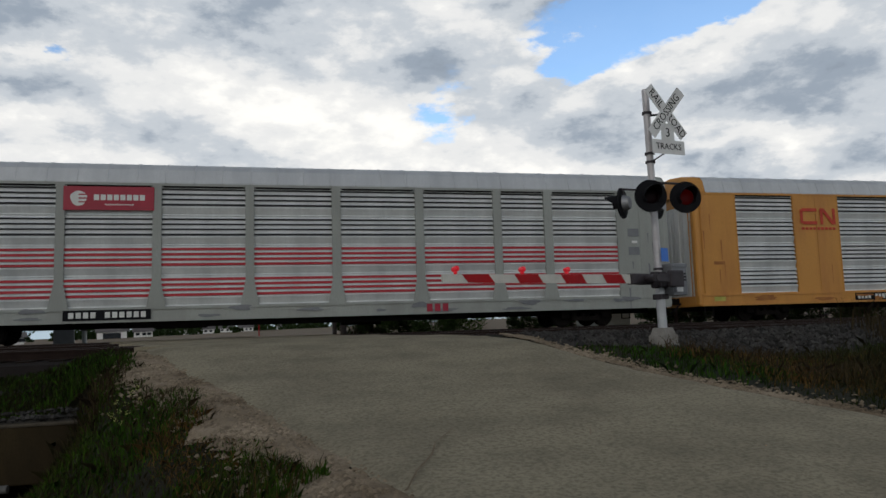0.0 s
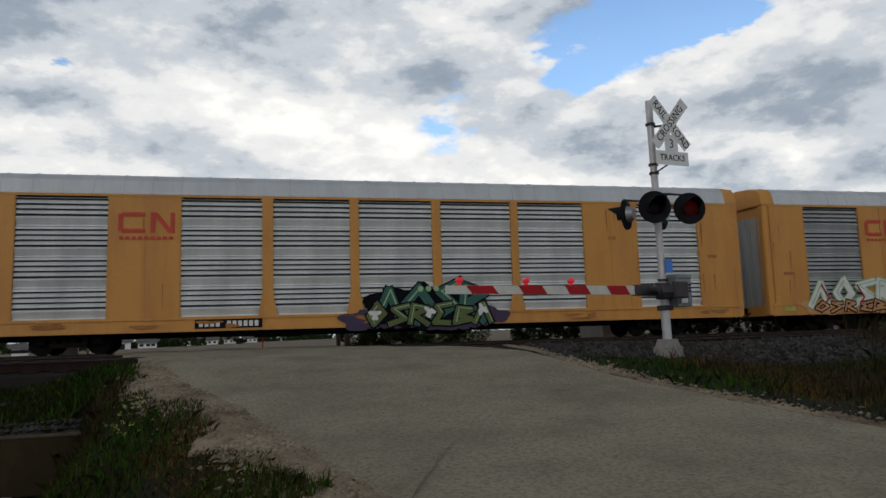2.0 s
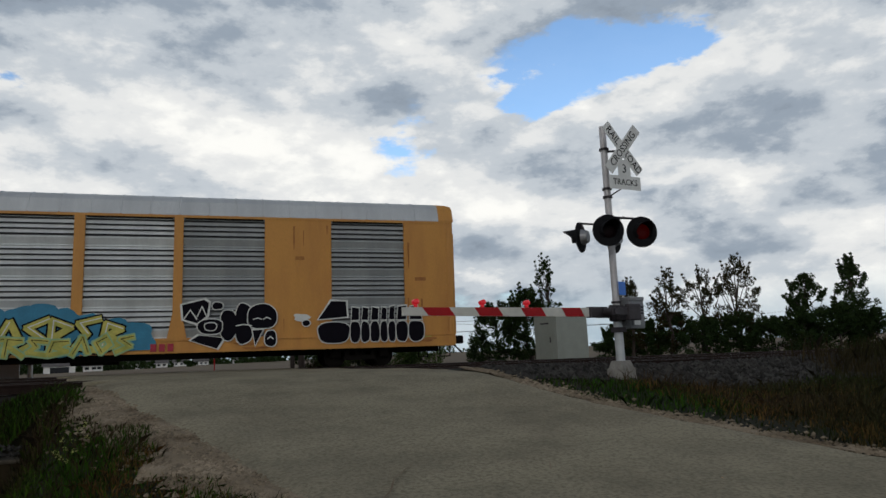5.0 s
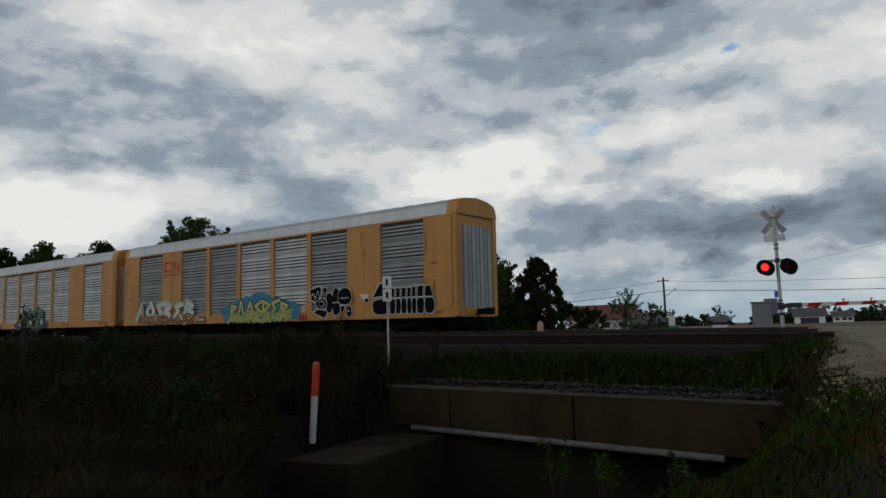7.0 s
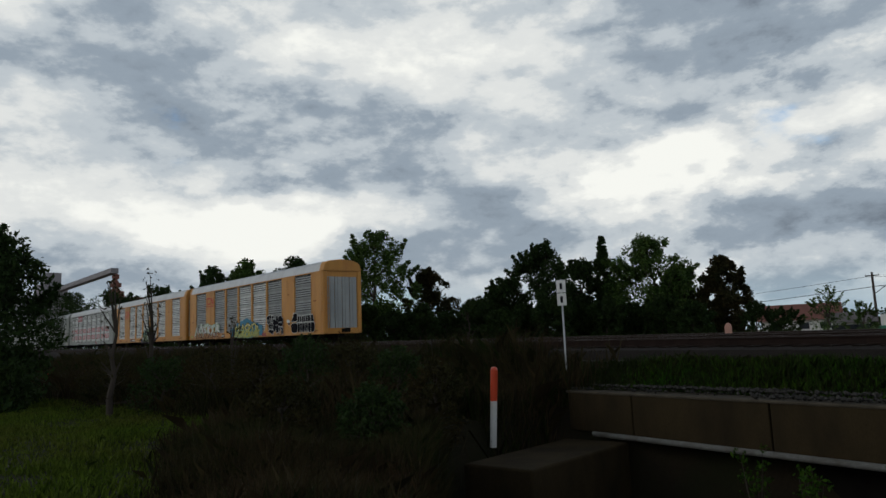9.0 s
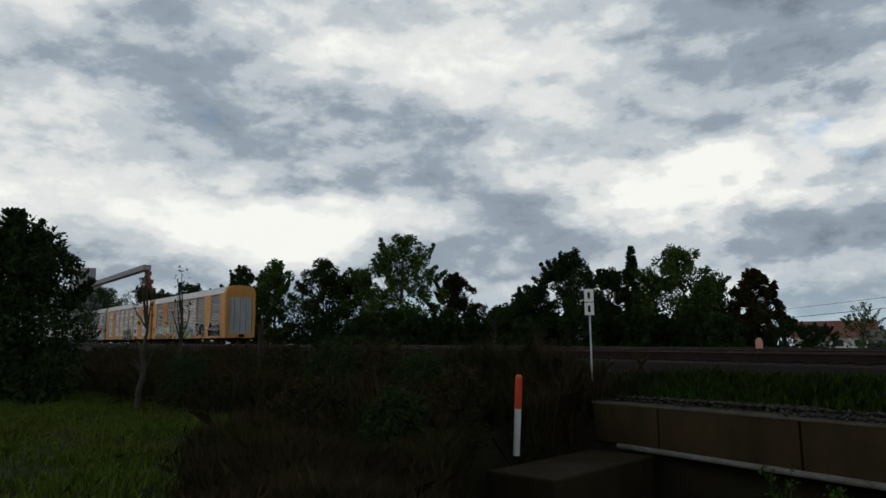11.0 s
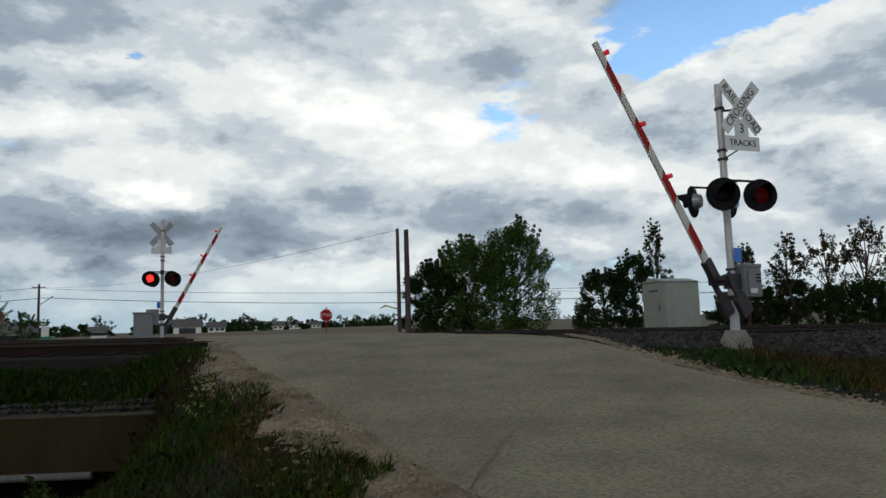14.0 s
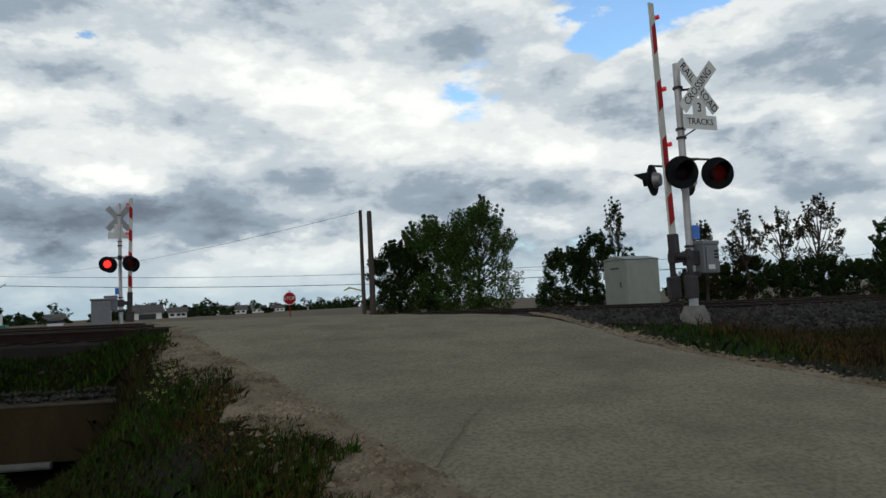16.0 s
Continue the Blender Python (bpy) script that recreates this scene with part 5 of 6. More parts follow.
def utility_box():
    m = thing("utility_box", pose(-13.9, 43.0, -0.55), "dark green utility pedestal", "utility box")
    boxpart("box", (-0.35, 0.35, -0.3, 0.3, 0, 0.75), "utilitygreen", m, bevel=0.04)
    s = thing("small_sign", pose(-14.1, 43.4, -0.55), "small pale sign on a short post", "sign")
    boxpart("post", (-0.03, 0.03, 0, 0.04, 0, 1.0), "galv", s)
    boxpart("sign_face", (-0.2, 0.2, -0.02, 0, 0.75, 1.35), "white", s)


utility_box()


# ---------------------------------------------------------------- houses and the elevator
def house(x, y, w, d, h, rz, wall, roof_m, label, garage=False):
    hs = thing("house", pose(x, y, -0.6, 0, 0, rz), label, "house", "distant houses")
    boxpart("wall", (-w / 2, w / 2, -d / 2, d / 2, 0, h), wall, hs)
    bm = bmesh.new()
    o, p = 0.5, h + d * 0.34
    v = [bm.verts.new(q) for q in ((-w / 2 - o, -d / 2 - o, h - 0.1), (w / 2 + o, -d / 2 - o, h - 0.1), (w / 2 + o, d / 2 + o, h - 0.1), (-w / 2 - o, d / 2 + o, h - 0.1), (-w / 2 - o, 0, p), (w / 2 + o, 0, p))]
    for q in ((0, 1, 5, 4), (2, 3, 4, 5), (3, 0, 4), (1, 2, 5), (0, 3, 2, 1)):
        bm.faces.new([v[i] for i in q])
    part("roof", bm, roof_m, hs)
    if garage:
        boxpart("garage_door", (-w * 0.3, w * 0.3, -d / 2 - 0.06, -d / 2 - 0.01, 0, h * 0.8), "windowdark", hs, "dark open garage door")
    else:
        for k in (-0.3, 0.05, 0.32):
            win = boxpart("window", (w * k - 0.6, w * k + 0.6, -d / 2 - 0.05, -d / 2 - 0.01, h * 0.35, h * 0.78), "windowdark", hs)
            boxpart("window_frame", (w * k - 0.7, w * k + 0.7, -d / 2 - 0.04, -d / 2 - 0.008, h * 0.30, h * 0.35), "white", win)


def polar(az, r):
    a = radians(az)
    return -math.sin(a) * r, math.cos(a) * r


HOUSES = ((23.2, 105, 9, 6, 1.9, "siding", "brickred", "low house with a red-brown roof behind shrubs", False),
          (8.6, 235, 8.0, 7, 2.1, "siding", "shingle", "white house with a dark gable roof and garage", True),
          (6.5, 250, 5.5, 5, 1.8, "siding", "shingle", "small white house with a dark roof", False),
          (3.9, 300, 9.5, 6, 1.9, "siding", "shingle", "long pale shed on the skyline", False),
          (2.2, 330, 8.0, 6, 1.9, "siding", "shingle", "white house among distant trees", False),
          (0.6, 420, 8.0, 6, 2.2, "siding", "shingle", "white shed on the skyline", False),
          (-0.8, 460, 9.0, 6, 2.2, "siding", "shingle", "pale shed on the skyline", False),
          (-3.6, 520, 10.0, 6, 2.2, "siding", "shingle", "white farm shed on the skyline", False),
          (20.0, 62, 2.4, 2.0, 1.2, "siding", "shingle", "small pale shed behind a shrub", False),
          (14.6, 150, 2.6, 2.4, 1.4, "siding", "shingle", "small pale hut in the field", False))
for az, r, w, d, h, wall, rf, lab, g in HOUSES:
    x, y = polar(az, r)
    house(x, y, w, d, h, az, wall, rf, lab, g)


def elevator():
    x, y = polar(78.4, 230)
    e = thing("grain_elevator", pose(x, y, -1), "distant concrete grain silos with a gallery", "grain elevator")
    bm = bmesh.new()
    tube(bm, (0, 0, 0), (0, 0, 22), 4.2, 20)
    part("silo", bm, "siloconcrete", e)
    bm = bmesh.new()
    tube(bm, (-7, -5, 0), (-7, -5, 17), 4.5, 20)
    tube(bm, (-7, -5, 17), (-7, -5, 20), 4.5, 20, 0.6)
    part("silo", bm, "signback", e)
    boxpart("head_house", (-2, 2, -2, 2, 22, 25.5), "siloconcrete", e)
    boxpart("gallery", (2, 60, -0.8, 0.8, 19.5, 20.6), "siloconcrete", e)
    x2, y2 = polar(74.3, 230)
    t = thing("grain_elevator", pose(x2, y2, -1), "distant dark steel elevator tower", "grain elevator")
    boxpart("tower", (-2.2, 2.2, -2, 2, 0, 19), "brickred", t)
    bm = bmesh.new()
    for z, w in ((19, 1.9), (21.5, 1.3), (24, 0.8)):
        box(bm, -w, w, -w, w, z, z + 1.2)
        tube(bm, (0, 0, z + 1.2), (0, 0, z + 2.6), w * 0.8, 8, w * 0.4)
    part("tower_head", bm, "brickred", t)
    boxpart("annex", (5, 14, -4, 4, 0, 17.5), "brickred", t)


elevator()


# ---------------------------------------------------------------- trees
def leaf_quads(centres, radii, counts, size, rng, droop=0.0):
    out = []
    for c, r, n in zip(centres, radii, counts):
        d = rng.normal(0, 1, (n, 3))
        d /= np.linalg.norm(d, axis=1)[:, None]
        p = c + d * (rng.uniform(0.25, 1.0, (n, 1)) ** 0.6) * r
        u = rng.normal(0, 1, (n, 3))
        u /= np.linalg.norm(u, axis=1)[:, None]
        w = np.cross(u, rng.normal(0, 1, (n, 3)))
        w /= np.linalg.norm(w, axis=1)[:, None]
        s = size * rng.uniform(0.5, 1.2, (n, 1))
        out.append(np.stack([p - u * s, p + w * s * 0.42, p + u * s, p - w * s * 0.42], 1))
    return np.concatenate(out).reshape(-1, 3)


def tree(x, y, h, w, seed, leaf="leaf", label="leafy green tree", density=1.0, size=0.2, base=0.15, lean=0.0, form="round", clumps=None):
    rng = np.random.RandomState(seed)
    z0 = float(ground_height(x, y)) - 0.05
    t = thing("tree", pose(x, y, z0), label, "tree", "trees")
    bm = bmesh.new()
    tr = 0.018 * h + 0.03
    top = Vector((lean * h * 0.3, 0, h * (0.92 if form == "cone" else 0.7)))
    last = Vector((0, 0, -0.1))
    segs = 5
    spine = [last]
    for k in range(1, segs + 1):
        q = top * (k / segs) + Vector((rng.uniform(-0.03, 0.03) * h, rng.uniform(-0.03, 0.03) * h, 0)) * (k < segs)
        tube(bm, last, q, tr * (1 - 0.8 * (k - 1) / segs), 8, tr * (1 - 0.8 * k / segs), caps=False)
        last = q
        spine.append(q)
    n = 3 * (clumps or int(26 + 14 * w / 4))
    cs, rs = [], []
    for k in range(n):
        u = rng.uniform(0, 1)
        a = rng.uniform(0, 6.283)
        inner = rng.uniform(0.0, 1.0) ** 0.5
        if form == "cone":
            z = base + (1 - base) * u ** 1.3
            rad = w / 2 * (1.02 - z) * (0.75 + 0.25 * math.sin(z * 34)) * inner
            r = w * 0.05 + 0.07 * w * (1 - z)
        elif form == "bush":
            z = base + (1 - base) * u
            rad = w / 2 * math.sqrt(max(0.04, 1 - max(0, z - 0.3) ** 2 / 0.56)) * inner
            r = rng.uniform(0.05, 0.11) * w
        else:
            z = base + (1 - base) * u
            m = (z - base) / (1 - base)
            rad = w / 2 * (math.sin(math.pi * min(1, 0.22 + 0.76 * m)) ** 0.6) * inner * (0.85 + 0.2 * math.sin(3 * a + seed))
            r = rng.uniform(0.05, 0.11) * w * (1.15 - 0.5 * m)
        c = Vector((rad * math.cos(a) + lean * h * 0.3 * z, rad * math.sin(a) * 0.8, h * z * 0.95 + rng.uniform(-0.02, 0.03) * h))
        cs.append(np.array(c))
        tall = 0.5 if form == "cone" else rng.uniform(0.7, 1.5)
        rs.append(np.array([r, r, r * tall]))
        if k % 5 == 0:
            s = spine[min(segs, 1 + int((z * 0.8) * segs))]
            tube(bm, s, c, tr * 0.30, 5, tr * 0.08, caps=False)
    if form != "cone" and density > 0.3:
        # shoots that break the outline
        for k in range(22 if form == "bush" else 9):
            a, e = rng.uniform(0, 6.283), radians(rng.uniform(5, 85))
            cz = 0.42 if form == "bush" else 0.55
            for q in range(5):
                f = (0.78 if form == "bush" else 0.66) + 0.075 * q
                p = np.array([w / 2 * f * math.cos(a) * math.cos(e), w / 2 * f * math.sin(a) * math.cos(e) * 0.8, h * cz + h * (0.97 - cz) * f * math.sin(e) + 0.012 * h * q])
                cs.append(p)
                rs.append(np.array([0.05, 0.05, 0.05]) * w * (1.1 - 0.17 * q))
            tube(bm, (p[0] * 0.6, p[1] * 0.6, p[2] * 0.7), p, tr * 0.12, 4, tr * 0.04, caps=False)
    part("trunk", bm, "bark", t, "dark bark trunk and limbs")
    counts = [max(3, int(density * 34 * max(0.4, r[0] / (0.08 * w)))) for r in rs]
    v = leaf_quads(cs, rs, counts, size, rng)
    array_mesh("crown", v, 4, leaf, t, "uneven crown of small leaves")
    return t


def at_polar(az, el_top, r, w_deg, seed, **kw):
    """A tree that stands at azimuth az, r metres off, with its top at el_top degrees and w_deg degrees wide."""
    x, y = polar(az, r)
    z = float(ground_height(x, y))
    h = 0.27 + r * math.tan(radians(el_top)) - z
    return tree(x, y, h, 2 * r * math.tan(radians(w_deg / 2)), seed, **kw)


# big bush by the poles and the shrubs along the far side of the tracks
at_polar(-10.5, 4.8, 37.5, 5.5, 11, leaf="leaf_dark", label="dense dark green bush beside the wooden poles", density=4.6, size=0.073, base=0.0, form="bush", clumps=46)
at_polar(-13.5, 6.6, 38, 7.5, 12, leaf="leaf", label="broad dark green bush tree beside the poles", density=4.6, size=0.073, base=0.0, form="bush", clumps=60)
at_polar(-16.7, 7.9, 38, 7.0, 13, leaf="leaf", label="broad dark green bush tree with feathery edge", density=3.8, size=0.073, base=0.0, form="bush", clumps=60)
at_polar(-23.8, 3.6, 37.5, 5.0, 14, leaf="leaf_dark", label="low dark shrub beside the signal cabinet", density=3.4, size=0.073, base=0.0, form="bush", clumps=36)
at_polar(-26.2, 5.0, 38, 3.6, 15, leaf="leaf_dark", label="dark shrub beside the signal cabinet", density=3.4, size=0.073, base=0.0, form="bush", clumps=30)
at_polar(-27.8, 7.6, 38.5, 2.6, 16, leaf="leaf_dark", label="thin young tree above the signal cabinet", density=1.2, size=0.073, base=0.25, clumps=26)
at_polar(-34.3, 5.2, 38, 3.2, 17, leaf="leaf_rusty", label="thin rusty young tree", density=1.2, size=0.073, base=0.2, clumps=22)
at_polar(-37.0, 5.8, 40, 3.4, 18, leaf="leaf_rusty", label="sparse rusty green young tree", density=1.2, size=0.079, base=0.15, clumps=26)
at_polar(-39.5, 5.9, 40, 4.0, 19, leaf="leaf_rusty", label="sparse rusty green young tree", density=1.3, size=0.079, base=0.12, clumps=28)
at_polar(-42.0, 6.4, 41, 4.2, 20, leaf="leaf_rusty", label="sparse rusty green young tree", density=1.3, size=0.079, base=0.12, clumps=30)
at_polar(-46.5, 4.6, 46, 4.2, 21, leaf="leaf_dark", label="dark leafy roadside tree beyond the tracks", density=2.1, size=0.092, base=0.1)
at_polar(-49.5, 5.6, 52, 3.6, 22, leaf="leaf_dark", label="dark leafy roadside tree beyond the tracks", density=2.1, size=0.099, base=0.1)
at_polar(-54.0, 4.6, 56, 5.0, 23, leaf="leaf_dark", label="dark leafy roadside tree beyond the tracks", density=2.1, size=0.11, base=0.1)
for k in range(12):
    az = -33.0 - 2.2 * k
    at_polar(az, 1.4 + 0.9 * ((k * 37) % 5) / 5, 39 + (k % 3), 4.2, 40 + k, leaf="leaf_dark", label="low dark hedge shrub beyond the tracks", density=2.7, size=0.079, base=0.0, form="bush", clumps=20)
# young tree by the far pole
at_polar(21.4, 3.1, 40, 3.0, 60, leaf="leaf", label="thin sparse young tree beyond the tracks", density=0.84, size=0.066, base=0.15, clumps=20)
at_polar(19.3, 1.8, 42, 2.2, 61, leaf="leaf", label="thin sparse shrub beyond the tracks", density=1.1, size=0.066, base=0.1, clumps=16)
at_polar(24.3, 1.5, 60, 3.0, 62, leaf="leaf_dark", label="dark shrub before the low house", density=2.5, size=0.092, base=0.0, form="bush", clumps=18)
at_polar(26.0, 2.0, 60, 2.4, 63, leaf="leaf_dark", label="dark shrub before the low house", density=2.5, size=0.092, base=0.0, form="bush", clumps=18)
# tall trees beyond the tracks
GROVE = ((28.2, 5.6, 66, 3.4, "round", "leaf_rusty", "tall slim tree with browning leaves"),
         (31.3, 5.2, 70, 3.0, "round", "leaf_rusty", "tree with rusty leaves at the edge of a grove"),
         (33.3, 7.7, 68, 6.0, "round", "leaf", "tall spreading tree in a dark grove"),
         (36.8, 8.0, 70, 3.4, "cone", "leaf_dark", "dark pointed conifer among leafy trees"),
         (38.4, 6.2, 72, 4.0, "round", "leaf_dark", "dark leafy tree in a grove"),
         (41.6, 7.6, 66, 4.8, "round", "leaf_dark", "tall dark leafy tree in a grove"),
         (45.0, 5.0, 66, 4.0, "round", "leaf_dark", "dark leafy tree in a grove"),
         (47.2, 3.4, 70, 3.0, "round", "leaf_dark", "low leafy tree at the edge of a grove"),
         (50.8, 6.0, 72, 3.8, "round", "leaf_rusty", "leafy tree with yellowing top"),
         (54.9, 9.4, 70, 5.4, "round", "leaf", "tall wind-blown leafy tree"),
         (58.2, 6.4, 74, 4.4, "round", "leaf", "leafy green tree beside the track"),
         (61.3, 7.2, 76, 5.0, "round", "leaf_dark", "broad dark leafy tree beside the track"),
         (65.0, 7.0, 80, 3.6, "round", "leaf", "leafy green tree beside the track"),
         (67.6, 6.6, 86, 3.0, "round", "leaf_dark", "slim dark tree beside the track"),
         (71.5, 5.2, 120, 4.0, "round", "leaf_dark", "distant dark leafy tree"),
         (74.5, 4.8, 130, 4.0, "round", "leaf_dark", "distant dark leafy tree"),
         (77.3, 4.6, 140, 4.0, "round", "leaf_dark", "distant dark leafy tree"))
for k, (az, el, r, wd, form, lf, lab) in enumerate(GROVE):
    at_polar(az, el, r, wd * 1.5, 80 + k, leaf=lf, label=lab, density=3.4, size=0.19 if form == "round" else 0.15, base=0.06, form=form, clumps=70 if form == "cone" else 48)
for k in range(14):
    az = 30.5 + 2.1 * k
    at_polar(az, 2.2 + 1.0 * ((k * 53) % 7) / 7, 60 + (k * 31) % 7, 3.6, 120 + k, leaf="leaf_dark", label="dark undergrowth shrub below the grove", density=1.4, size=0.2, base=0.0, form="bush", clumps=22)
# dark evergreen on the near side of the track
at_polar(83.0, 9.0, 30, 12.0, 140, leaf="leaf_dark", label="large dark evergreen tree at the edge of the lawn", density=3.0, size=0.13, base=0.02, form="bush", clumps=80)
at_polar(92.0, 10.0, 32, 12.0, 141, leaf="leaf_dark", label="large dark evergreen tree at the edge of the lawn", density=2.0, size=0.15, base=0.02, form="bush", clumps=60)
# low scrub among the tall weeds
for k, (az, el, r, wd, lf) in enumerate(((50.5, -1.2, 13.5, 6, "leaf_rusty"), (53.5, -0.3, 15, 6, "leaf_dark"), (57, 0.3, 16.5, 7, "leaf_rusty"), (60.5, 0.9, 17, 6, "leaf_dark"),
                                       (64, 0.2, 18, 7, "leaf_rusty"), (67.5, 0.5, 20, 6, "leaf_rusty"), (71, -0.2, 22, 6, "leaf_dark"), (74.5, 0.2, 25, 6, "leaf_rusty"), (62.5, -2.2, 12.5, 7, "leaf_rusty"), (55.5, -3.0, 11, 7, "leaf_dark"))):
    at_polar(az, el, r, wd, 160 + k, leaf=lf, label="low tangled scrub among the tall weeds", density=0.9, size=0.045, base=0.0, form="bush", clumps=34)
# bare saplings in the weeds
for az, el, r, s in ((74.5, 6.4, 22, 150), (72.0, 7.0, 26, 151), (66.0, 3.0, 24, 152), (47.6, 3.6, 60, 153)):
    at_polar(az, el, r, 3.0, s, leaf="leaf_rusty", label="nearly bare sapling in the tall weeds", density=0.05, size=0.06, base=0.2, clumps=22)


def far_wood(name, az0, az1, r, h0, h1, seed, n):
    """Far skyline trees as one soft mass of leaf clumps."""
    rng = np.random.RandomState(seed)
    cs, rs = [], []
    for k in range(n):
        az = rng.uniform(az0, az1)
        x, y = polar(az, r * rng.uniform(0.95, 1.08))
        h = (h0 + (h1 - h0) * rng.rand() ** 2) * (0.6 + 0.4 * math.sin(az * 2.3) ** 2)
        for q in range(3):
            cs.append(np.array([x + rng.normal(0, h * 0.4), y, -0.7 + h * (0.25 + 0.3 * q)]))
            rs.append(np.array([h * 0.42, h * 0.42, h * 0.30]) * (1.15 - 0.25 * q))
    v = leaf_quads(cs, rs, [34] * len(cs), h1 * 0.10, rng)
    tagged(array_mesh(name, v, 4, "leaf_dark"), "distant dark treeline on the skyline", "treeline", kind="stuff")


far_wood("far_treeline", 4, 32, 260, 3.0, 7.0, 200, 110)
far_wood("far_treeline", -8, 6, 480, 4.0, 9.0, 201, 110)
far_wood("far_treeline", -2, 12, 265, 2.5, 7.5, 204, 34)
far_wood("far_treeline", -60, -6, 800, 5.0, 8.0, 202, 260)
far_wood("far_treeline", 28, 90, 330, 5.0, 10.0, 203, 200)


# ---------------------------------------------------------------- grass and weeds
def blades(name, n, place, h0, h1, width, mat, label, seed, lean=0.35):
    rng = np.random.RandomState(seed)
    x, y = place(rng, n)
    z = ground_height(x, y) - 0.02
    n = len(x)
    h = rng.uniform(h0, h1, n) * (0.75 + 0.35 * np.sin(x * 1.3 + 0.7 * y) * np.sin(y * 1.9 - x * 0.4))
    a = rng.uniform(0, 6.283, n)
    dx, dy = np.cos(a), np.sin(a)
    w = width * rng.uniform(0.6, 1.4, n)
    l = rng.normal(0, lean, (n, 2)) * h[:, None]
    l[:, 0] += 0.12 * h
    b0 = np.stack([x - dx * w, y - dy * w, z], -1)
    b1 = np.stack([x + dx * w, y + dy * w, z], -1)
    mid = np.stack([x + l[:, 0] * 0.35, y + l[:, 1] * 0.35, z + h * 0.6], -1)
    m0 = mid - np.stack([dx * w, dy * w, 0 * w], -1) * 0.6
    m1 = mid + np.stack([dx * w, dy * w, 0 * w], -1) * 0.6
    tip = np.stack([x + l[:, 0], y + l[:, 1], z + h * (1 - 0.25 * np.hypot(l[:, 0], l[:, 1]) / h)], -1)
    v = np.stack([b0, b1, m1, tip, m0], 1).reshape(-1, 3)
    return tagged(array_mesh(name, v, 5, mat), label, "grass", kind="stuff")


def clumped(x0, x1, y0, y1, keep=None, clump=0.35, per=22):
    def place(rng, n):
        k = max(1, n // per)
        cx, cy = rng.uniform(x0, x1, k), rng.uniform(y0, y1, k)
        x = np.repeat(cx, per) + rng.normal(0, clump, k * per)
        y = np.repeat(cy, per) + rng.normal(0, clump, k * per)
        ok = keep(x, y) if keep else np.ones(len(x), bool)
        return x[ok], y[ok]
    return place


def off_road(x, y):
    out = (x < road_left(y) - 0.36 + 1.3 * ragged(y)) | (x > road_right(y) + 0.28)
    wing = (x > -10.3) & (x < -7.9) & (y > 8.4) & (y < 12.2)
    beam = (x > -10.6) & (x < -3.0) & (y > 11.0) & (y < 12.3)
    sight = (x < -4) & (y < 10.2) & (x > -1.16 * y - 0.2)
    creek = sight | (x > -8.2) & (x < -3.8 + 0.12 * (y - 9)) & (y > 3.5) & (y < 12.5)
    return out & ~wing & ~beam & ~creek & (y < 13.7)


blades("bank_grass", 42000, clumped(-4.6, 2.2, 2.2, 11.5, off_road, 0.2), 0.05, 0.22, 0.007, "grass", "short green roadside grass and weeds", 301)
blades("bank_weeds", 24000, clumped(-4.4, 1.6, 3.0, 12.5, off_road, 0.16), 0.05, 0.24, 0.009, "drygrass", "brown dry weeds at the road edge", 302)
def near_edge(x, y):
    return off_road(x, y) & (x > road_left(y) - 1.1)


blades("straw_grass", 14000, clumped(-2.4, 2.2, 3.6, 8.8, near_edge, 0.14), 0.05, 0.22, 0.006, "straw", "dry orange-brown grass beside the gravel", 315, 0.5)
blades("straw_grass", 15000, clumped(7.0, 22, 5.0, 10.5, off_road, 0.15), 0.06, 0.30, 0.007, "straw", "dry orange-brown grass on the verge", 316, 0.4)
blades("embankment_grass", 26000, clumped(-26, -1.8, 12.45, 13.5, off_road, 0.25), 0.10, 0.34, 0.012, "grass_dark", "dark green grass on the track embankment", 303)
blades("embankment_grass", 9000, clumped(-9, -1.0, 12.2, 13.5, off_road, 0.25), 0.10, 0.30, 0.012, "grass", "green grass above the culvert", 304)
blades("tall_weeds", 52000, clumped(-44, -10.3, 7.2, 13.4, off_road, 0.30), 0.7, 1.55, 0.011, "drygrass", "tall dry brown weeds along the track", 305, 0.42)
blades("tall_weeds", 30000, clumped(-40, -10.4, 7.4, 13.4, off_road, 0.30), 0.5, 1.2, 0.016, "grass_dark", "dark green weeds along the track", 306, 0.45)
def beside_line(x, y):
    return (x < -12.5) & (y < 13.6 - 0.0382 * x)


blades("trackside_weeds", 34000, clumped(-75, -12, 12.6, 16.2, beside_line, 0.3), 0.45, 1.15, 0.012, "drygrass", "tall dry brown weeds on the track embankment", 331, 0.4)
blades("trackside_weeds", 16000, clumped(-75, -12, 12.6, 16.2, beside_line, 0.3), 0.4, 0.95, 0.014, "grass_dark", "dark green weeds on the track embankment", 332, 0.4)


def near_weeds(rng, n):
    k = n // 20
    a, r = np.radians(rng.uniform(49.5, 70, k)), rng.uniform(6.5, 15, k)
    x = np.repeat(-np.sin(a) * r, 20) + rng.normal(0, 0.2, k * 20)
    y = np.repeat(np.cos(a) * r, 20) + rng.normal(0, 0.2, k * 20)
    return x, y


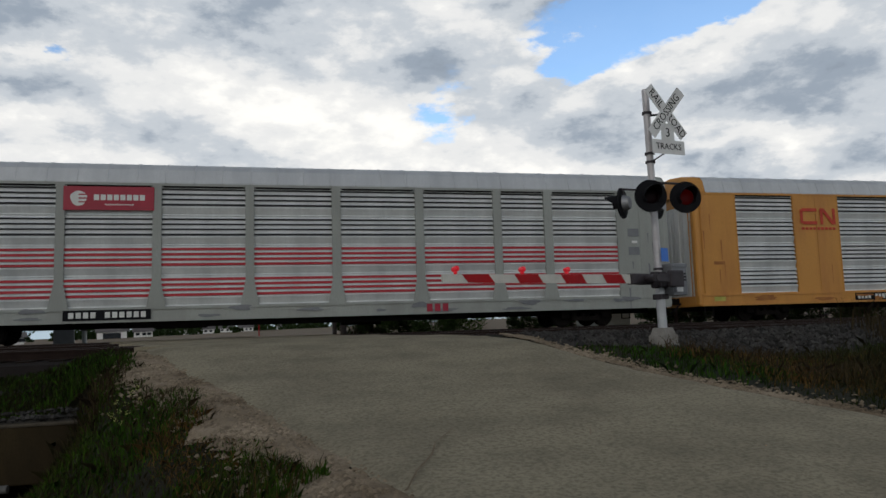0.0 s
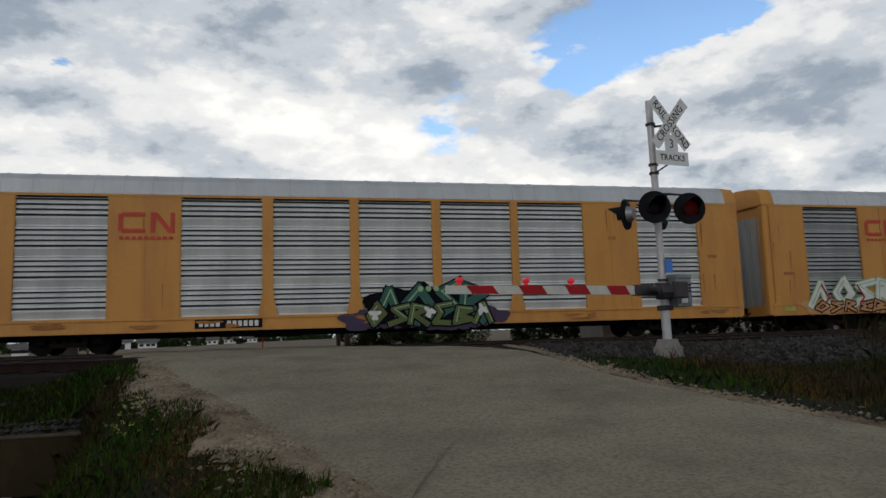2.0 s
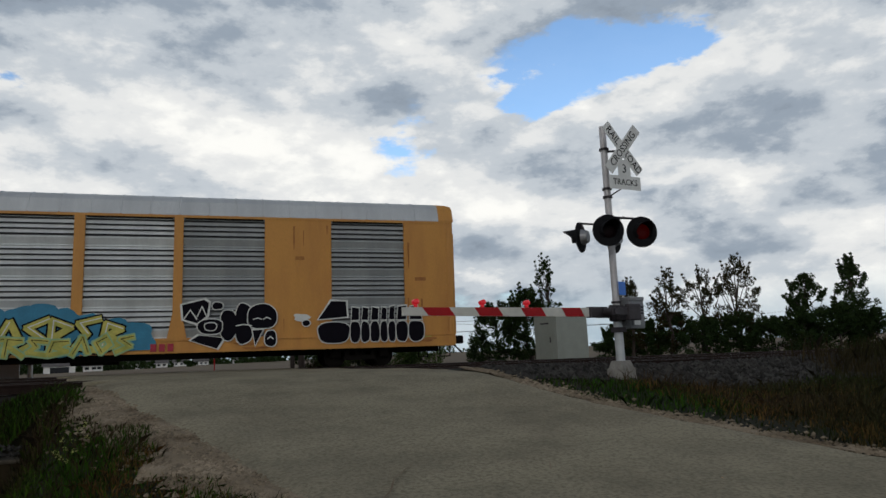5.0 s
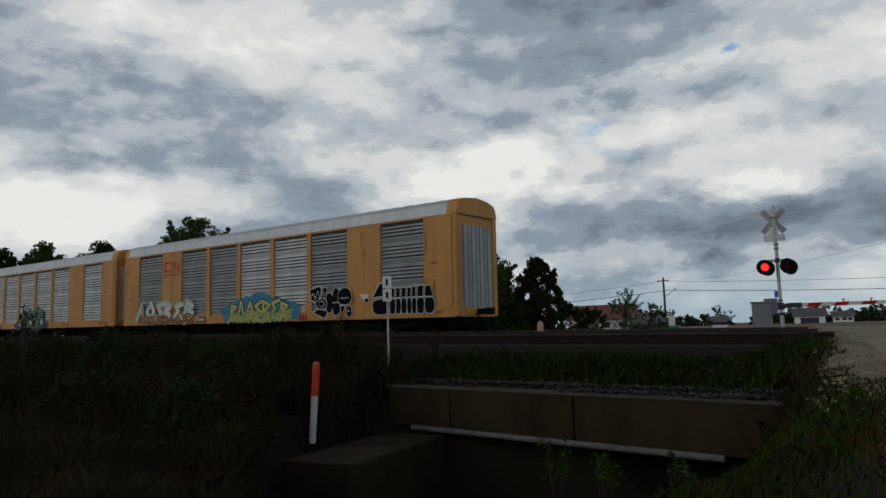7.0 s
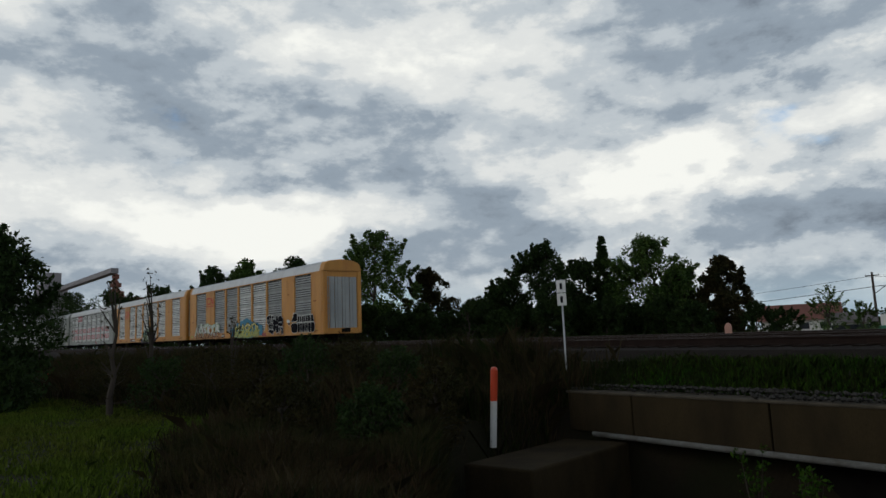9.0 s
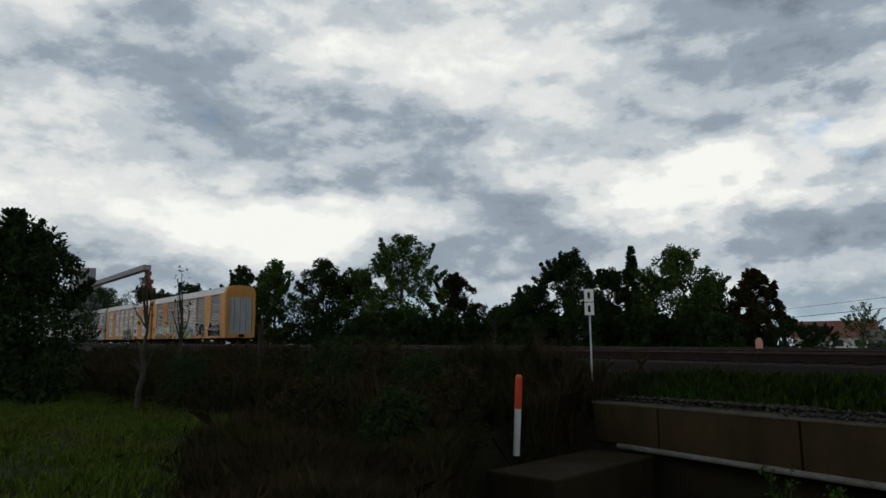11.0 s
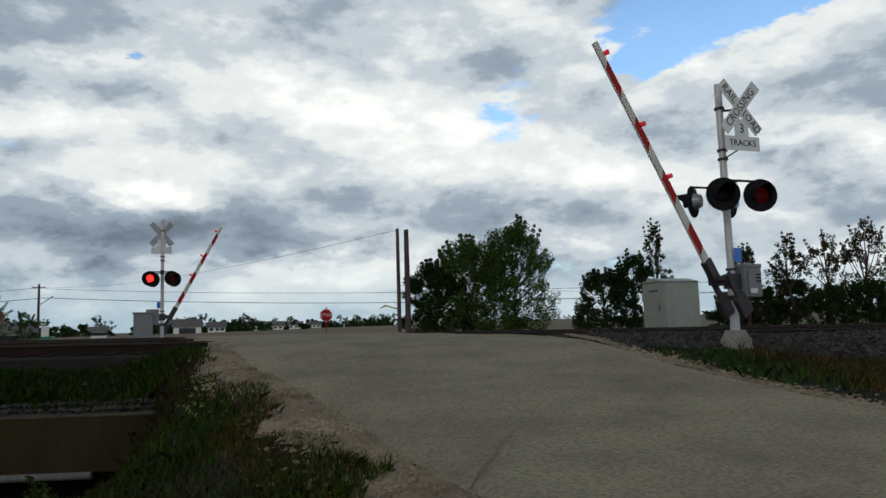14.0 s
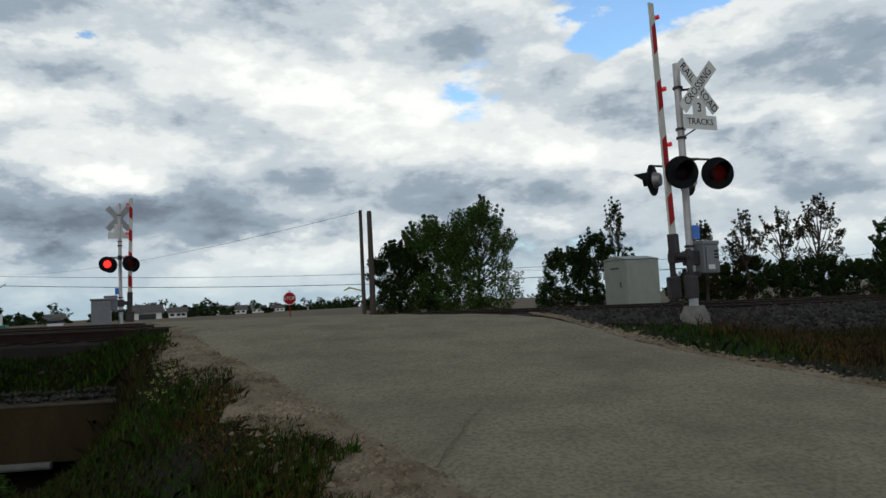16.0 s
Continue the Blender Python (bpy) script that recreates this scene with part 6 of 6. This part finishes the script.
blades("bank_weeds", 5200, clumped(-4.3, -1.9, 10.2, 11.9, None, 0.16), 0.20, 0.55, 0.008, "drygrass", "brown and green weeds over the end of the beam", 340, 0.4)
blades("bank_weeds", 3600, clumped(-4.2, -1.8, 9.6, 11.8, None, 0.16), 0.15, 0.42, 0.009, "grass", "green weeds over the end of the beam", 341, 0.4)
blades("near_weeds", 30000, near_weeds, 0.35, 0.85, 0.007, "drygrass", "dense dark brown and green weeds", 321, 0.35)
blades("near_weeds", 22000, near_weeds, 0.25, 0.7, 0.009, "grass_dark", "dense dark green weeds", 322, 0.35)
blades("lawn", 26000, clumped(-8, 3.2, -9, 3.2, lambda x, y: x < road_left(y) - 0.4, 0.3), 0.05, 0.16, 0.009, "grass", "short trodden grass beside the road", 330)
blades("lawn", 130000, clumped(-42, -7.8, -4, 8.6, lambda x, y: (x < -2.0 * y - 0.5), 0.35), 0.10, 0.24, 0.013, "lawn", "bright green rough lawn", 308)
blades("verge_grass", 5000, clumped(5.4, 13, 8.2, 11.3, off_road, 0.25), 0.05, 0.20, 0.009, "grass", "short green roadside grass", 309)
blades("verge_grass", 24000, clumped(6.0, 24, 4.5, 11.2, off_road, 0.25), 0.05, 0.24, 0.009, "grass_dark", "short dark roadside grass", 314)
blades("verge_weeds", 26000, clumped(7.5, 30, 6.0, 11.3, off_road, 0.25), 0.10, 0.45, 0.010, "drygrass", "brown dry weeds beside the tracks", 310)
blades("verge_weeds", 7000, clumped(13.5, 28, 11.0, 13.4, off_road, 0.3), 0.4, 0.95, 0.009, "drygrass", "taller dry weeds beside the tracks", 311, 0.22)
blades("track_weeds", 9000, clumped(-50, 40, 27.8, 30.5, lambda x, y: (x < -6.5) | (x > 4.2), 0.3), 0.1, 0.45, 0.014, "drygrass", "dry weeds beyond the tracks", 312)
blades("far_grass", 16000, clumped(-60, -6.5, 31, 60, None, 0.8), 0.1, 0.3, 0.03, "grass", "green mown grass beyond the tracks", 313)


def flowers():
    rng = np.random.RandomState(5)
    cs = [np.array([-1.3 + rng.uniform(-0.25, 0.25), 9.6 + rng.uniform(-0.4, 0.4), 0]) for _ in range(12)]
    for c in cs:
        c[2] = float(ground_height(c[0], c[1])) + rng.uniform(0.22, 0.36)
    v = leaf_quads(cs, [np.array([0.035] * 3)] * len(cs), [10] * len(cs), 0.013, rng)
    tagged(array_mesh("wild_flower", v, 4, "flower"), "pale yellow wild flowers in the bank grass", "flowers", kind="stuff")


flowers()


def sprig(x, y, z, h, w, seed, leaf, label):
    rng = np.random.RandomState(seed)
    p = thing("weed_plant", pose(x, y, z), label, "weed", "weeds by the culvert")
    bm = bmesh.new()
    cs = []
    for k in range(7):
        a = rng.uniform(0, 6.28)
        q = Vector((math.cos(a) * w * rng.uniform(0.2, 0.6), math.sin(a) * w * 0.4, h * rng.uniform(0.6, 1.0)))
        tube(bm, (0, 0, -0.1), q, 0.008, 5, 0.004, caps=False)
        cs += [np.array(q), np.array(q) * 0.8]
    part("stem", bm, "bark", p)
    array_mesh("leaves", leaf_quads(cs, [np.array([0.12, 0.12, 0.08])] * len(cs), [14] * len(cs), 0.05, rng), 4, leaf, p)


sprig(-5.6, 10.9, -2.95, 1.5, 0.5, 1, "grass", "yellow-green weed growing before the culvert pipe")
sprig(-4.7, 10.7, -2.95, 1.45, 0.5, 2, "grass", "yellow-green weed growing before the culvert pipe")
sprig(-3.4, 10.6, -2.5, 0.9, 0.3, 3, "leaf", "leafy weed on the creek bank")


def signal_case():
    m = thing("relay_case", pose(-6.35, 30.75, -0.55, 0, 0, 10), "grey steel relay case beside the far signal", "relay case")
    boxpart("case_body", (-0.36, 0.36, -0.3, 0.3, 0.1, 1.55), "greycase", m, bevel=0.03)
    boxpart("case_roof", (-0.40, 0.40, -0.34, 0.34, 1.55, 1.62), "greycase", m, bevel=0.02)
    boxpart("case_legs", (-0.30, 0.30, -0.25, 0.25, -0.1, 0.1), "concrete_grey", m)


signal_case()
lf = polys("fallen_leaf", [(4.47 + x, 5.43 + y, -0.990 + z) for x, y, z in ((-0.05, 0, 0.03), (0, -0.03, 0.026), (0.06, 0, 0.04), (0, 0.03, 0.03))], [(0, 1, 2, 3)], "paintpeach")
tagged(lf, "single fallen orange leaf lying on the asphalt", "leaf")

# ties last: the nearest ones singly
TIE = tie_mesh()
for i, t in enumerate(TRACK):
    k = 0
    xs = [x for x in np.arange(-62, 34, 0.54) if not (float(road_left(TRACKS[i])) < x < float(road_right(TRACKS[i])))]
    for x in xs:
        ob = new("tie", TIE)
        ob.parent = t
        ob.matrix_basis = pose(float(x), 0.02 * math.sin(7 * x), 0.0, 0, 0, 1.2 * math.sin(3.3 * x))


# ---------------------------------------------------------------- what moves
TRAIN_X = ((0, 45.7), (1.5, 26.4), (3.0, 7.35), (5.5, -25.05), (6.5, -38.05), (7.5, -51.05), (9.0, -70.7), (11.5, -102.6), (16.0, -160.5))
PITCH = 28.6
GATE = ((0, 0), (10.9, 0), (12.0, 21), (12.5, 30.5), (13, 38.5), (13.5, 46.5), (14, 55), (14.5, 65.5), (15, 72.5), (15.5, 82.5), (16, 88))
FAR_GATE = ((0, 0), (10.7, 0), (12.0, 23), (12.5, 33), (14.5, 70.6), (15.5, 84.5), (16, 88.5))


def motions():
    for i, c in enumerate(CARS):
        walk(c, [(t, pose(x - PITCH * i, 24.2 + SKEW * (x - PITCH * i), 0.03 + GRADE * (x - PITCH * i), *TRACK_TURN)) for t, x in TRAIN_X])
    walk(near_arm, [(t, pose(*near_arm_at, 0, a, 0)) for t, a in GATE])
    walk(far_arm, [(t, pose(*far_arm_at, 0, a, 0)) for t, a in FAR_GATE])


motions()
